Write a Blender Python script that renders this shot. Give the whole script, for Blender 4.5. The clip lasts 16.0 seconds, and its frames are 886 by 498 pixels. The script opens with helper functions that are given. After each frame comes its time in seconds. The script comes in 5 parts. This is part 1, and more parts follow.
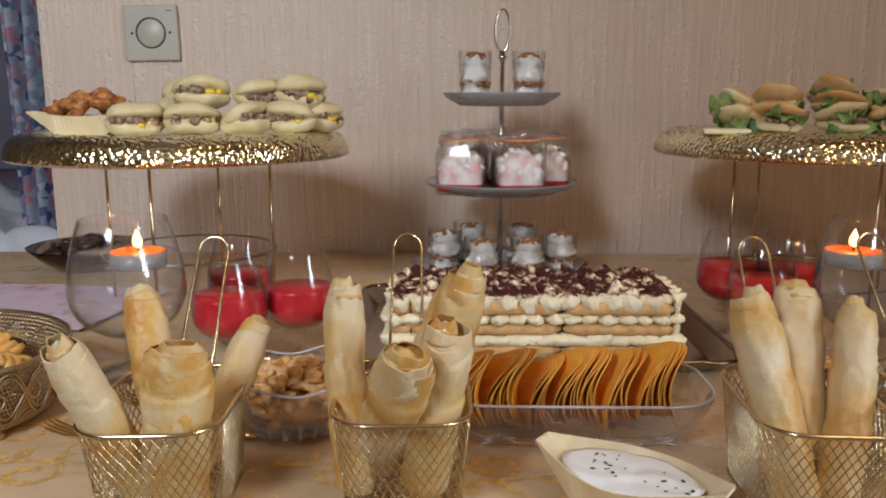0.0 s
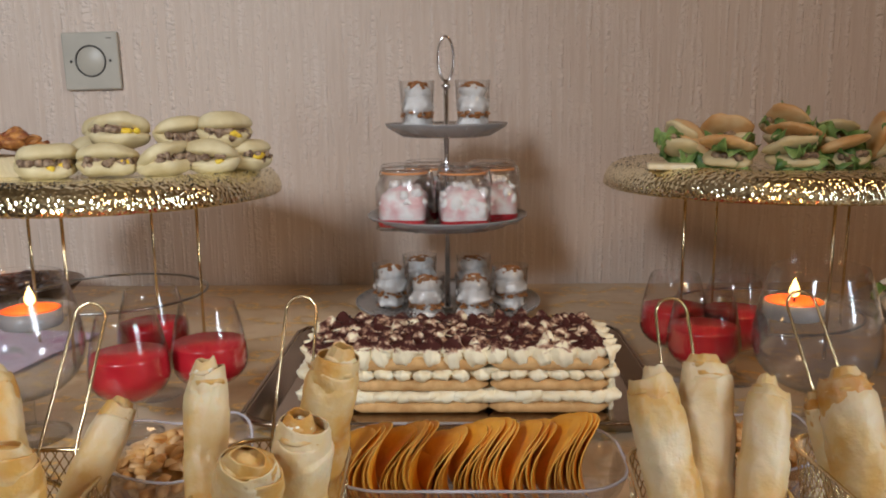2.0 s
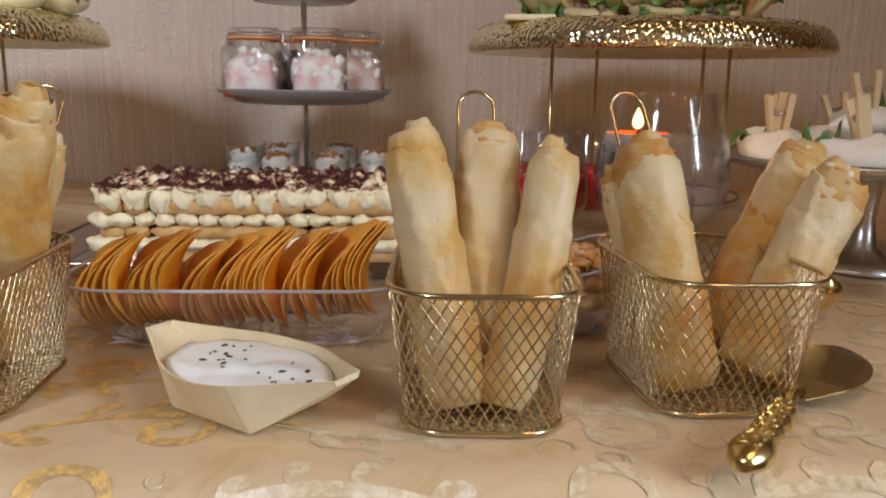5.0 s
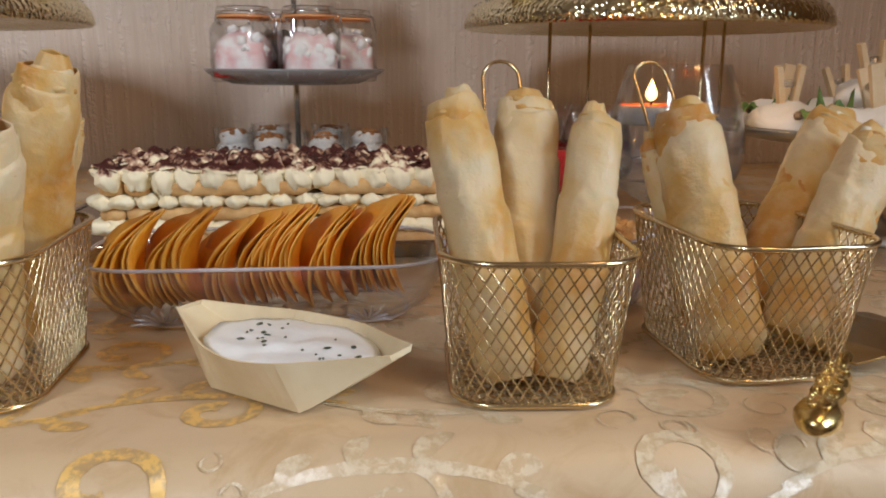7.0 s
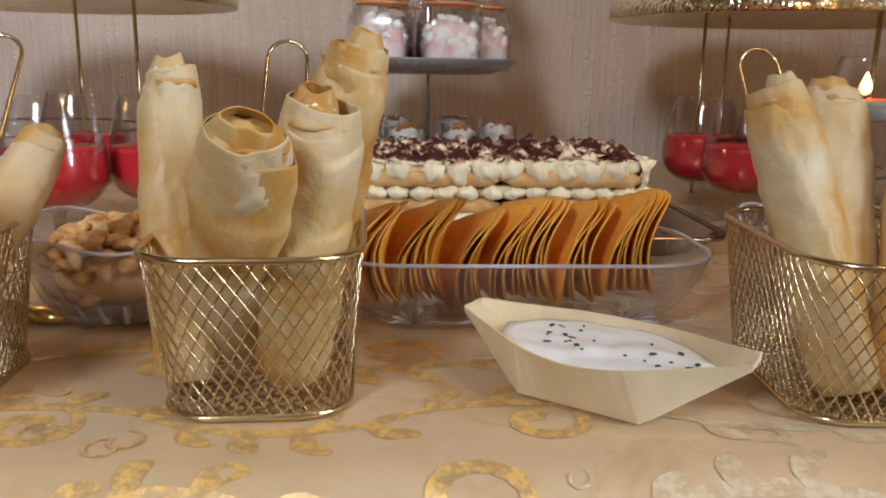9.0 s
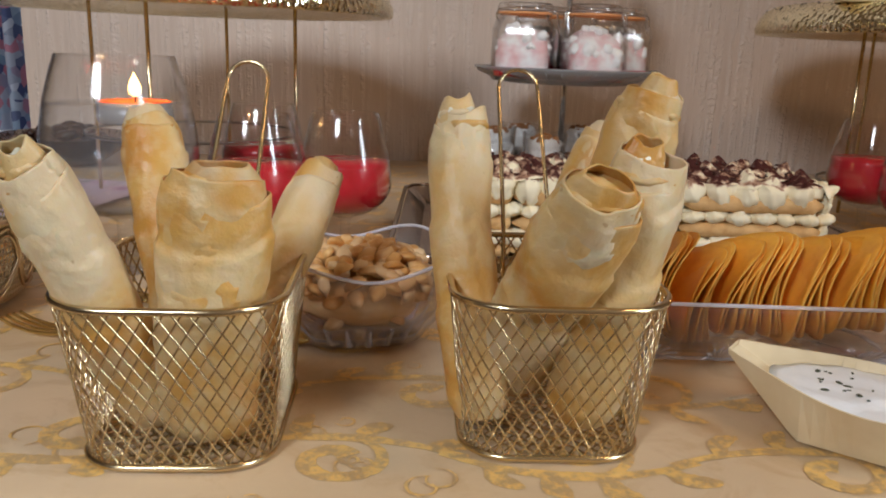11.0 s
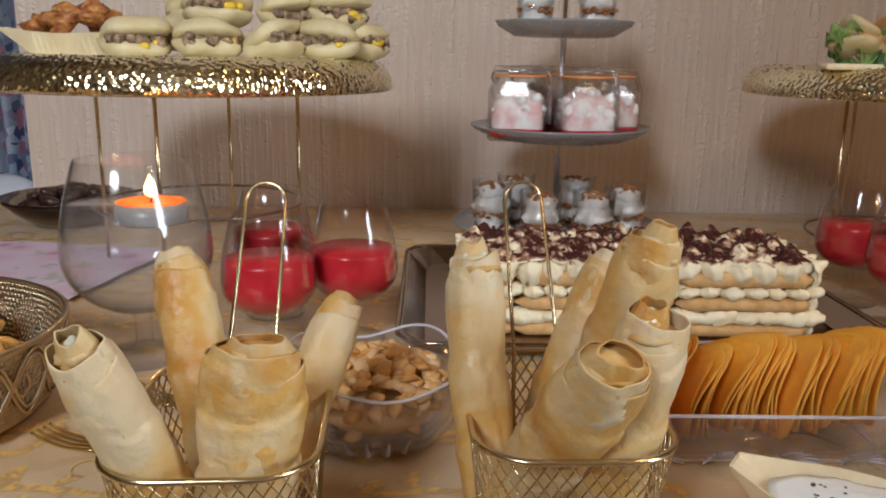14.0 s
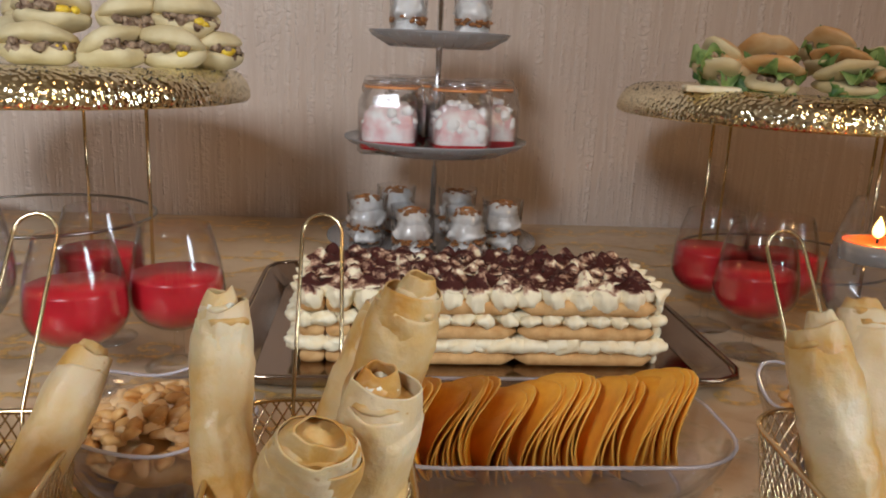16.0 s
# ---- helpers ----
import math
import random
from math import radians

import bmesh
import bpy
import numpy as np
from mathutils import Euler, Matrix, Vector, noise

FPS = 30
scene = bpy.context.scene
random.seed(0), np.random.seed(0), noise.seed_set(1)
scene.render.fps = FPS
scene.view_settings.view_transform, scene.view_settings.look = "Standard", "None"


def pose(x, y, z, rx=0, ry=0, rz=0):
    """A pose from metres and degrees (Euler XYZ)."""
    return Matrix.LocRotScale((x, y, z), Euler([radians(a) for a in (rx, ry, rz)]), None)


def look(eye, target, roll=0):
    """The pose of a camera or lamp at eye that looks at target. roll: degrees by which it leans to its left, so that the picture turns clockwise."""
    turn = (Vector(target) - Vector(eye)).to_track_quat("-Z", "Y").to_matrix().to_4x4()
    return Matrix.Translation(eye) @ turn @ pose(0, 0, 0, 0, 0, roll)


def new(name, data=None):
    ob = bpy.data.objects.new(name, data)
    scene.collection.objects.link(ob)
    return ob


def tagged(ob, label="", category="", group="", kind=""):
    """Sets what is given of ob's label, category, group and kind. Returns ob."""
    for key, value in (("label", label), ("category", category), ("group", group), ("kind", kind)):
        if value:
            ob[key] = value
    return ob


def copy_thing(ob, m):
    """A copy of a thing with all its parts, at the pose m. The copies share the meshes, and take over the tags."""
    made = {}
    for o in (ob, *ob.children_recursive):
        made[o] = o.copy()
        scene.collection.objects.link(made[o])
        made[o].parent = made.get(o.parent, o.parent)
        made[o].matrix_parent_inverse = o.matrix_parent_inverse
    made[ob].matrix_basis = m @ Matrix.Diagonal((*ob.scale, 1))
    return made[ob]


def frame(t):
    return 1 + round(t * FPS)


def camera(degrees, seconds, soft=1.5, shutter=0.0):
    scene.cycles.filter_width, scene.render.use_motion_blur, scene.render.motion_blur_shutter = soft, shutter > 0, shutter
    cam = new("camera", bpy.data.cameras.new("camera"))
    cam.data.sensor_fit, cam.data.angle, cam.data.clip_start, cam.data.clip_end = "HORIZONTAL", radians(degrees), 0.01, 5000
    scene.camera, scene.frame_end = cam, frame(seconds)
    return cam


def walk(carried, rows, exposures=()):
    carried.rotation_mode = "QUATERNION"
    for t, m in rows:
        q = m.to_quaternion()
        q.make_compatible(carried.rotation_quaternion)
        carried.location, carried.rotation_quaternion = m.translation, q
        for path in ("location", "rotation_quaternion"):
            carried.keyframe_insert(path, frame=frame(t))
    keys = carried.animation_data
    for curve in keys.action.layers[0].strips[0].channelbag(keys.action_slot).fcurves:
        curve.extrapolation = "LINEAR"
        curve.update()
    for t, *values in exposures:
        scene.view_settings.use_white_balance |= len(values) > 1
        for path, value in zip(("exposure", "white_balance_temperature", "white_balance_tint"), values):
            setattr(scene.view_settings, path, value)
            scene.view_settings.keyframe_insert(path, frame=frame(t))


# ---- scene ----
cam = camera(57.7, 16.0, soft=1.9)
PATH = [
    (0, (0.038, 0.039, 1.045), (0.003, 2.004, 0.673), -0.0),
    (0.5, (0.055, 0.059, 1.09), (0.01, 2.021, 0.704), 0.2),
    (1, (0.072, 0.08, 1.091), (0.015, 2.044, 0.718), 0.2),
    (1.5, (0.108, 0.079, 1.087), (0.049, 2.042, 0.708), -0.2),
    (2, (0.128, 0.102, 1.084), (0.085, 2.069, 0.722), -0.6),
    (2.5, (0.173, 0.101, 1.077), (0.152, 2.066, 0.703), -1.0),
    (3, (0.208, 0.089, 1.048), (0.214, 2.054, 0.674), -0.9),
    (3.5, (0.219, 0.092, 1.007), (0.248, 2.056, 0.627), -0.7),
    (4, (0.231, 0.102, 0.972), (0.277, 2.064, 0.584), -0.4),
    (4.5, (0.249, 0.139, 0.945), (0.311, 2.096, 0.539), -0.2),
    (4.7, (0.252, 0.157, 0.938), (0.324, 2.113, 0.528), 0.3),
    (6.8, (0.221, 0.176, 0.915), (0.392, 2.119, 0.475), 0.3),
    (7, (0.21, 0.177, 0.918), (0.385, 2.119, 0.474), 0.2),
    (7.5, (0.176, 0.179, 0.918), (0.36, 2.12, 0.473), 0.4),
    (8, (0.146, 0.191, 0.911), (0.321, 2.132, 0.463), 0.6),
    (8.5, (0.1, 0.209, 0.909), (0.252, 2.151, 0.457), 0.8),
    (9, (0.062, 0.218, 0.911), (0.185, 2.161, 0.453), 1.0),
    (9.5, (0.027, 0.223, 0.915), (0.12, 2.166, 0.453), 1.3),
    (10, (-0.01, 0.221, 0.917), (0.057, 2.166, 0.457), 1.4),
    (10.2, (-0.023, 0.221, 0.918), (0.032, 2.166, 0.456), 1.4),
    (12.3, (-0.087, 0.227, 0.968), (-0.154, 2.152, 0.43), 1.6),
    (12.5, (-0.094, 0.216, 0.971), (-0.173, 2.139, 0.427), 1.1),
    (13, (-0.11, 0.217, 0.983), (-0.177, 2.14, 0.436), 0.8),
    (13.5, (-0.09, 0.216, 0.997), (-0.112, 2.148, 0.481), 0.8),
    (14, (-0.072, 0.215, 1.007), (-0.035, 2.158, 0.534), 1.0),
    (14.5, (-0.051, 0.219, 1.005), (0.048, 2.168, 0.568), 1.3),
    (15, (-0.031, 0.22, 1.008), (0.119, 2.167, 0.578), 2.0),
    (15.5, (-0.01, 0.226, 1.018), (0.166, 2.168, 0.571), 2.5),
    (16, (0.025, 0.245, 1.03), (0.202, 2.178, 0.548), 2.6),
]
walk(cam, [(t, look(eye, target, roll)) for t, eye, target, roll in PATH])

# ---- world, window light, exposure ----
TZ = 0.75                      # table top
WALL_Y = 1.56
scene.view_settings.exposure = 0.0
world = bpy.data.worlds.new("sky")
scene.world = world
world.use_nodes = True
_n = world.node_tree.nodes
_sky = _n.new("ShaderNodeTexSky")
_sky.sky_type, _sky.sun_disc = "NISHITA", False
_sky.sun_elevation, _sky.sun_rotation = radians(35), radians(200)
_n["Background"].inputs["Strength"].default_value = 0.1
world.node_tree.links.new(_sky.outputs[0], _n["Background"].inputs["Color"])


def area_lamp(name, eye, target, w, h, watts, colour):
    d = bpy.data.lights.new(name, "AREA")
    d.shape, d.size, d.size_y, d.energy, d.color = "RECTANGLE", w, h, watts, colour
    ob = new(name, d)
    ob.matrix_world = look(eye, target)
    return ob


def point_lamp(name, at, watts, colour, size=0.006):
    d = bpy.data.lights.new(name, "POINT")
    d.energy, d.color, d.shadow_soft_size = watts, colour, size
    ob = new(name, d)
    ob.location = at
    return ob


area_lamp("window_light_rear", (-0.88, -1.24, 2.12), (-0.25, 1.4, 1.0), 0.58, 0.56, 47, (0.84, 0.91, 1.0))
area_lamp("window_light_side", (1.49, -0.25, 1.38), (0.0, -1.25, 1.05), 0.80, 0.80, 42, (0.78, 0.89, 1.0))
# added warm fill from overhead, without a fixture, to brown the right wall
area_lamp("warm_fill_light", (0.95, 0.25, 2.38), (0.95, 0.25, 0.0), 0.35, 0.35, 6.0, (1.0, 0.64, 0.34))

# ---- materials ----


def mat(name, colour, rough=0.5, metal=0.0, spec=0.5, **k):
    m = bpy.data.materials.new(name)
    m.use_nodes = True
    b = m.node_tree.nodes["Principled BSDF"]
    b.inputs["Base Color"].default_value = (*colour, 1)
    b.inputs["Roughness"].default_value = rough
    b.inputs["Metallic"].default_value = metal
    b.inputs["Specular IOR Level"].default_value = spec
    for key, value in k.items():
        b.inputs[key].default_value = value
    return m


def nd(m, kind, **k):
    n = m.node_tree.nodes.new(kind)
    for key, value in k.items():
        n.inputs[key].default_value = value
    return n


def ln(m, a, b):
    m.node_tree.links.new(a, b)


def bsdf(m):
    return m.node_tree.nodes["Principled BSDF"]


def coords(m, scale=(1, 1, 1), source="Object"):
    t = nd(m, "ShaderNodeTexCoord")
    mp = nd(m, "ShaderNodeMapping", Scale=scale)
    ln(m, t.outputs[source], mp.inputs["Vector"])
    return mp.outputs["Vector"]


def noise_tex(m, vec, scale, detail=3.0, rough=0.55, distortion=0.0):
    n = nd(m, "ShaderNodeTexNoise", Scale=scale, Detail=detail, Roughness=rough, Distortion=distortion)
    ln(m, vec, n.inputs["Vector"])
    return n.outputs["Fac"]


def ramp(m, fac, stops):
    r = nd(m, "ShaderNodeValToRGB")
    e = r.color_ramp.elements
    while len(e) < len(stops):
        e.new(0.5)
    for el, (p, c) in zip(e, stops):
        el.position = p
        el.color = (*c, 1) if len(c) == 3 else c
    ln(m, fac, r.inputs["Fac"])
    return r.outputs["Color"]


def grey(v):
    return (v, v, v)


def mix(m, fac, a, b, mode="MIX"):
    n = nd(m, "ShaderNodeMix")
    n.data_type, n.blend_type = "RGBA", mode
    for sock, v in ((n.inputs["Factor"], fac), (n.inputs[6], a), (n.inputs[7], b)):
        if isinstance(v, (int, float)):
            sock.default_value = v
        elif isinstance(v, tuple):
            sock.default_value = (*v, 1)
        else:
            ln(m, v, sock)
    return n.outputs[2]


def bump(m, height, strength=0.3, distance=0.002, normal=None):
    b = nd(m, "ShaderNodeBump", Strength=strength, Distance=distance)
    ln(m, height, b.inputs["Height"])
    if normal:
        ln(m, normal, b.inputs["Normal"])
    ln(m, b.outputs["Normal"], bsdf(m).inputs["Normal"])
    return b.outputs["Normal"]


def math_node(m, op, a, b=0.0):
    n = nd(m, "ShaderNodeMath")
    n.operation = op
    for sock, v in zip(n.inputs, (a, b)):
        if isinstance(v, (int, float)):
            sock.default_value = v
        else:
            ln(m, v, sock)
    return n.outputs[0]


def mottled(name, dark, light, scale=60, rough=0.6, bump_scale=200, bump_strength=0.25, distance=0.001, **k):
    m = mat(name, light, rough, **k)
    v = coords(m)
    ln(m, ramp(m, noise_tex(m, v, scale, 4), [(0.35, dark), (0.65, light)]), bsdf(m).inputs["Base Color"])
    bump(m, noise_tex(m, v, bump_scale, 3), bump_strength, distance)
    return m


def make_wallpaper():
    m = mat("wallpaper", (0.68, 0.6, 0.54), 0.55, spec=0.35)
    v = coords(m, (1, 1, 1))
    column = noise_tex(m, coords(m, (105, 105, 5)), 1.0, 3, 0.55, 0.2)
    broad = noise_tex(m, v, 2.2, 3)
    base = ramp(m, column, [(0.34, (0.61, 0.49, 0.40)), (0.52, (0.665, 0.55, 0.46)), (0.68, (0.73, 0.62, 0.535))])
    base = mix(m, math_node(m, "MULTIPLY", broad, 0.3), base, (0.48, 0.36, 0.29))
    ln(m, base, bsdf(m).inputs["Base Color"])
    # short slanted strands stacked in uneven upright columns
    slant = nd(m, "ShaderNodeMapping", Rotation=(0, radians(28), 0), Scale=(95, 95, 150))
    tc = nd(m, "ShaderNodeTexCoord")
    ln(m, tc.outputs["Object"], slant.inputs["Vector"])
    strand = ramp(m, noise_tex(m, slant.outputs["Vector"], 1.0, 1, 0.4, 0.6), [(0.38, grey(0.1)), (0.62, grey(1))])
    ridge = ramp(m, column, [(0.46, grey(0)), (0.66, grey(1))])
    grain = noise_tex(m, v, 420, 2)
    h = math_node(m, "ADD", math_node(m, "MULTIPLY", ridge, strand), math_node(m, "ADD", math_node(m, "MULTIPLY", column, 0.35), math_node(m, "MULTIPLY", grain, 0.15)))
    bump(m, h, 0.75, 0.0028)
    return m


def make_cloth():
    m = mat("damask_cloth", (0.55, 0.4, 0.24), 0.36, spec=0.45)
    bsdf(m).inputs["Sheen Weight"].default_value = 0.05
    v = coords(m)
    warp = nd(m, "ShaderNodeTexNoise", Scale=9.0, Detail=2.0)
    ln(m, v, warp.inputs["Vector"])
    bent = nd(m, "ShaderNodeVectorMath")
    bent.operation = "MULTIPLY_ADD"
    ln(m, warp.outputs["Color"], bent.inputs[0])
    bent.inputs[1].default_value = (0.035, 0.035, 0.0)
    ln(m, v, bent.inputs[2])
    soft = noise_tex(m, v, 5.0, 3)
    base = ramp(m, soft, [(0.3, (0.57, 0.41, 0.24)), (0.7, (0.69, 0.53, 0.355))])
    base = mix(m, ramp(m, noise_tex(m, v, 26, 5, 0.65, 0.8), [(0.50, grey(0)), (0.64, grey(0.5))]), base, (0.47, 0.29, 0.13))
    wear = noise_tex(m, v, 260, 3)
    base = mix(m, math_node(m, "MULTIPLY", wear, 0.3), base, (0.74, 0.53, 0.30))
    ln(m, base, bsdf(m).inputs["Base Color"])
    weave = nd(m, "ShaderNodeTexWave", Scale=420.0, Distortion=1.5)
    ln(m, v, weave.inputs["Vector"])
    folds = noise_tex(m, v, 14, 2)
    b0 = nd(m, "ShaderNodeBump", Strength=0.5, Distance=0.004)
    ln(m, folds, b0.inputs["Height"])
    bump(m, math_node(m, "ADD", math_node(m, "MULTIPLY", weave.outputs["Fac"], 0.25), wear), 0.2, 0.0006, b0.outputs["Normal"])
    return m


def make_pastry():
    m = mat("baked_filo_pastry", (0.78, 0.6, 0.36), 0.42, spec=0.35)
    bsdf(m).inputs["Subsurface Weight"].default_value = 0.22
    bsdf(m).inputs["Subsurface Radius"].default_value = (0.006, 0.003, 0.0015)
    t = nd(m, "ShaderNodeTexCoord")
    info = nd(m, "ShaderNodeObjectInfo")
    shift = nd(m, "ShaderNodeVectorMath")
    shift.operation = "ADD"
    ln(m, t.outputs["Object"], shift.inputs[0])
    ln(m, info.outputs["Random"], shift.inputs[1])
    v = shift.outputs[0]
    big = noise_tex(m, v, 13, 3, 0.5, 0.5)
    mid = noise_tex(m, v, 95, 4, 0.6)
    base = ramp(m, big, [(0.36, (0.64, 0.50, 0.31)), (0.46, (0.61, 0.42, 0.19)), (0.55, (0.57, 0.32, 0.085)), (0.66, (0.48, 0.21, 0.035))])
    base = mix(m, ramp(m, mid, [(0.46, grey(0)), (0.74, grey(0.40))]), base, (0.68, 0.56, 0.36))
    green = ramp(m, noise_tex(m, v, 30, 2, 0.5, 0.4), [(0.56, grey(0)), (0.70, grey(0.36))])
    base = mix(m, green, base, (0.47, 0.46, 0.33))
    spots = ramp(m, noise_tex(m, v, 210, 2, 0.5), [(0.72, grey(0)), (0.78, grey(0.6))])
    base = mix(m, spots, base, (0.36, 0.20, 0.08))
    ln(m, base, bsdf(m).inputs["Base Color"])
    ln(m, ramp(m, mid, [(0.3, grey(0.34)), (0.7, grey(0.56))]), bsdf(m).inputs["Roughness"])
    bump(m, math_node(m, "ADD", mid, math_node(m, "MULTIPLY", noise_tex(m, v, 30, 3, 0.5, 0.6), 2.4)), 0.40, 0.0030)
    return m


def make_hammered_gold():
    m = mat("hammered_gold", (0.80, 0.62, 0.30), 0.15, 1.0)
    v = coords(m)
    vo = nd(m, "ShaderNodeTexVoronoi", Scale=185.0)
    ln(m, v, vo.inputs["Vector"])
    big = noise_tex(m, v, 9, 2)
    ln(m, ramp(m, big, [(0.3, (0.84, 0.73, 0.42)), (0.7, (0.95, 0.90, 0.68))]), bsdf(m).inputs["Base Color"])
    bump(m, vo.outputs["Distance"], 0.9, 0.0019)
    return m


def make_cocoa_cream():
    m = mat("cocoa_dusted_cream", (0.8, 0.7, 0.52), 0.75, spec=0.15)
    g = nd(m, "ShaderNodeNewGeometry")
    nrm, xyz = nd(m, "ShaderNodeSeparateXYZ"), nd(m, "ShaderNodeSeparateXYZ")
    ln(m, g.outputs["Normal"], nrm.inputs[0])
    ln(m, g.outputs["Position"], xyz.inputs[0])
    v = coords(m)
    lift = math_node(m, "MULTIPLY", math_node(m, "SUBTRACT", xyz.outputs["Z"], TZ + 0.0740), 70.0)
    fac = math_node(m, "ADD", math_node(m, "MULTIPLY", nrm.outputs["Z"], 0.75), math_node(m, "MINIMUM", lift, 0.16))
    fac = math_node(m, "ADD", fac, math_node(m, "MULTIPLY", math_node(m, "SUBTRACT", noise_tex(m, v, 75, 4, 0.65), 0.5), 2.0))
    patch = math_node(m, "MULTIPLY", math_node(m, "SUBTRACT", noise_tex(m, v, 24, 2), 0.5), 1.6)
    fac = math_node(m, "ADD", fac, patch)
    base = ramp(m, fac, [(0.28, (0.95, 0.85, 0.61)), (0.50, (0.50, 0.30, 0.20)), (0.72, (0.075, 0.022, 0.018))])
    ln(m, base, bsdf(m).inputs["Base Color"])
    bump(m, noise_tex(m, v, 380, 3), 0.35, 0.0008)
    return m


def make_chip():
    m = mat("paprika_crisp", (0.75, 0.36, 0.05), 0.5)
    bsdf(m).inputs["Subsurface Weight"].default_value = 0.08
    bsdf(m).inputs["Subsurface Radius"].default_value = (0.004, 0.002, 0.0005)
    info = nd(m, "ShaderNodeObjectInfo")
    v = coords(m)
    a = ramp(m, noise_tex(m, v, 70, 4, 0.65), [(0.3, (0.74, 0.26, 0.010)), (0.7, (0.93, 0.43, 0.030))])
    b = mix(m, math_node(m, "MULTIPLY", info.outputs["Random"], 0.35), a, (0.94, 0.58, 0.11))
    ln(m, b, bsdf(m).inputs["Base Color"])
    bump(m, noise_tex(m, v, 330, 3), 0.4, 0.0009)
    return m


def make_glass(name, colour=(1, 1, 1), ior=1.45, milk=0.0):
    """Thin-walled glass: clear, with a Fresnel gloss."""
    m = bpy.data.materials.new(name)
    m.use_nodes = True
    tree = m.node_tree
    tree.nodes.remove(tree.nodes["Principled BSDF"])
    clear = nd(m, "ShaderNodeBsdfTransparent", Color=(*colour, 1))
    gloss = nd(m, "ShaderNodeBsdfGlossy", Roughness=0.07)
    edge = nd(m, "ShaderNodeLayerWeight", Blend=0.5)
    fres = math_node(m, "ADD", math_node(m, "MULTIPLY", math_node(m, "POWER", edge.outputs["Facing"], 3.5), 0.92), (ior - 1) ** 2 / (ior + 1) ** 2)
    blend = nd(m, "ShaderNodeMixShader")
    ln(m, fres, blend.inputs[0])
    ln(m, clear.outputs[0], blend.inputs[1])
    ln(m, gloss.outputs[0], blend.inputs[2])
    last = blend.outputs[0]
    if milk:
        body = nd(m, "ShaderNodeBsdfDiffuse", Color=(0.86, 0.85, 0.92, 1))
        more = nd(m, "ShaderNodeMixShader", Fac=milk)
        ln(m, last, more.inputs[1])
        ln(m, body.outputs[0], more.inputs[2])
        last = more.outputs[0]
    ln(m, last, tree.nodes["Material Output"].inputs["Surface"])
    return m


def make_floral():
    m = mat("pink_floral_paper", (0.75, 0.6, 0.66), 0.7)
    v = coords(m)
    vo = nd(m, "ShaderNodeTexVoronoi", Scale=22.0)
    ln(m, v, vo.inputs["Vector"])
    base = ramp(m, vo.outputs["Distance"], [(0.1, (0.52, 0.26, 0.40)), (0.3, (0.70, 0.48, 0.60)), (0.6, (0.72, 0.58, 0.70))])
    base = mix(m, ramp(m, noise_tex(m, v, 38, 3), [(0.58, grey(0)), (0.66, grey(0.7))]), base, (0.34, 0.40, 0.30))
    ln(m, base, bsdf(m).inputs["Base Color"])
    return m


def make_pattern_curtain():
    m = mat("floral_curtain", (0.4, 0.45, 0.55), 0.8)
    v = coords(m)
    vo = nd(m, "ShaderNodeTexVoronoi", Scale=44.0)
    ln(m, v, vo.inputs["Vector"])
    base = ramp(m, vo.outputs["Color"], [(0.2, (0.07, 0.09, 0.20)), (0.45, (0.55, 0.58, 0.66)), (0.62, (0.20, 0.30, 0.42)), (0.85, (0.50, 0.20, 0.26))])
    ln(m, base, bsdf(m).inputs["Base Color"])
    return m


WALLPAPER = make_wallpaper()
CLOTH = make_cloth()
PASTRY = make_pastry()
HAMMERED = make_hammered_gold()
COCOA = make_cocoa_cream()
CRISP = make_chip()
CRISP_EDGE = mottled("pale_crisp_edge", (0.80, 0.40, 0.05), (0.92, 0.56, 0.14), 90, 0.6, 300, 0.2, 0.0006)
GLASS = make_glass("clear_glass")
GLASS_TINT = make_glass("pressed_glass", (0.985, 0.98, 0.99), 1.75, 0.015)
# whitish diffuse share paints the glints on rims, foot and cuts
GLASS_GLINT = make_glass("painted_glint_glass", (0.95, 0.94, 0.97), 1.9, 0.42)
WATER = make_glass("water", (0.97, 0.98, 0.99), 1.33, 0.05)
FROST = mat("frosted_glass_plate", (0.72, 0.71, 0.71), 0.25, spec=0.6, **{"Transmission Weight": 0.65, "IOR": 1.45})
GOLD_WIRE = mat("pale_gold_wire", (0.66, 0.53, 0.32), 0.22, 1.0)
GOLD = mat("polished_gold", (0.74, 0.55, 0.22), 0.26, 1.0)
STEEL = mat("polished_steel", (0.72, 0.70, 0.68), 0.14, 1.0)
SILVER = mat("brushed_silver", (0.62, 0.60, 0.57), 0.3, 1.0)
DARK_STEEL = mat("dull_steel", (0.30, 0.28, 0.26), 0.28, 1.0)
TRAY_STEEL = mat("tray_steel", (0.34, 0.26, 0.20), 0.16, 1.0)
FILLING = mottled("cheese_filling", (0.58, 0.56, 0.42), (0.80, 0.76, 0.64), 120, 0.6, 300, 0.5, 0.001)
CREAM = mottled("whipped_cream", (0.91, 0.78, 0.50), (0.97, 0.90, 0.68), 90, 0.5, 260, 0.35, 0.001)
WHITE_CREAM = mottled("white_cream", (0.88, 0.86, 0.83), (0.95, 0.95, 0.94), 80, 0.5, 200, 0.4, 0.0015)
BISCUIT = mottled("sponge_biscuit", (0.58, 0.31, 0.11), (0.76, 0.48, 0.21), 70, 0.8, 420, 0.5, 0.001)
JUICE = mottled("strawberry_juice", (0.46, 0.014, 0.024), (0.60, 0.024, 0.038), 30, 0.25, 300, 0.05, 0.0005, **{"Subsurface Weight": 0.15, "Subsurface Radius": (0.010, 0.002, 0.002)})
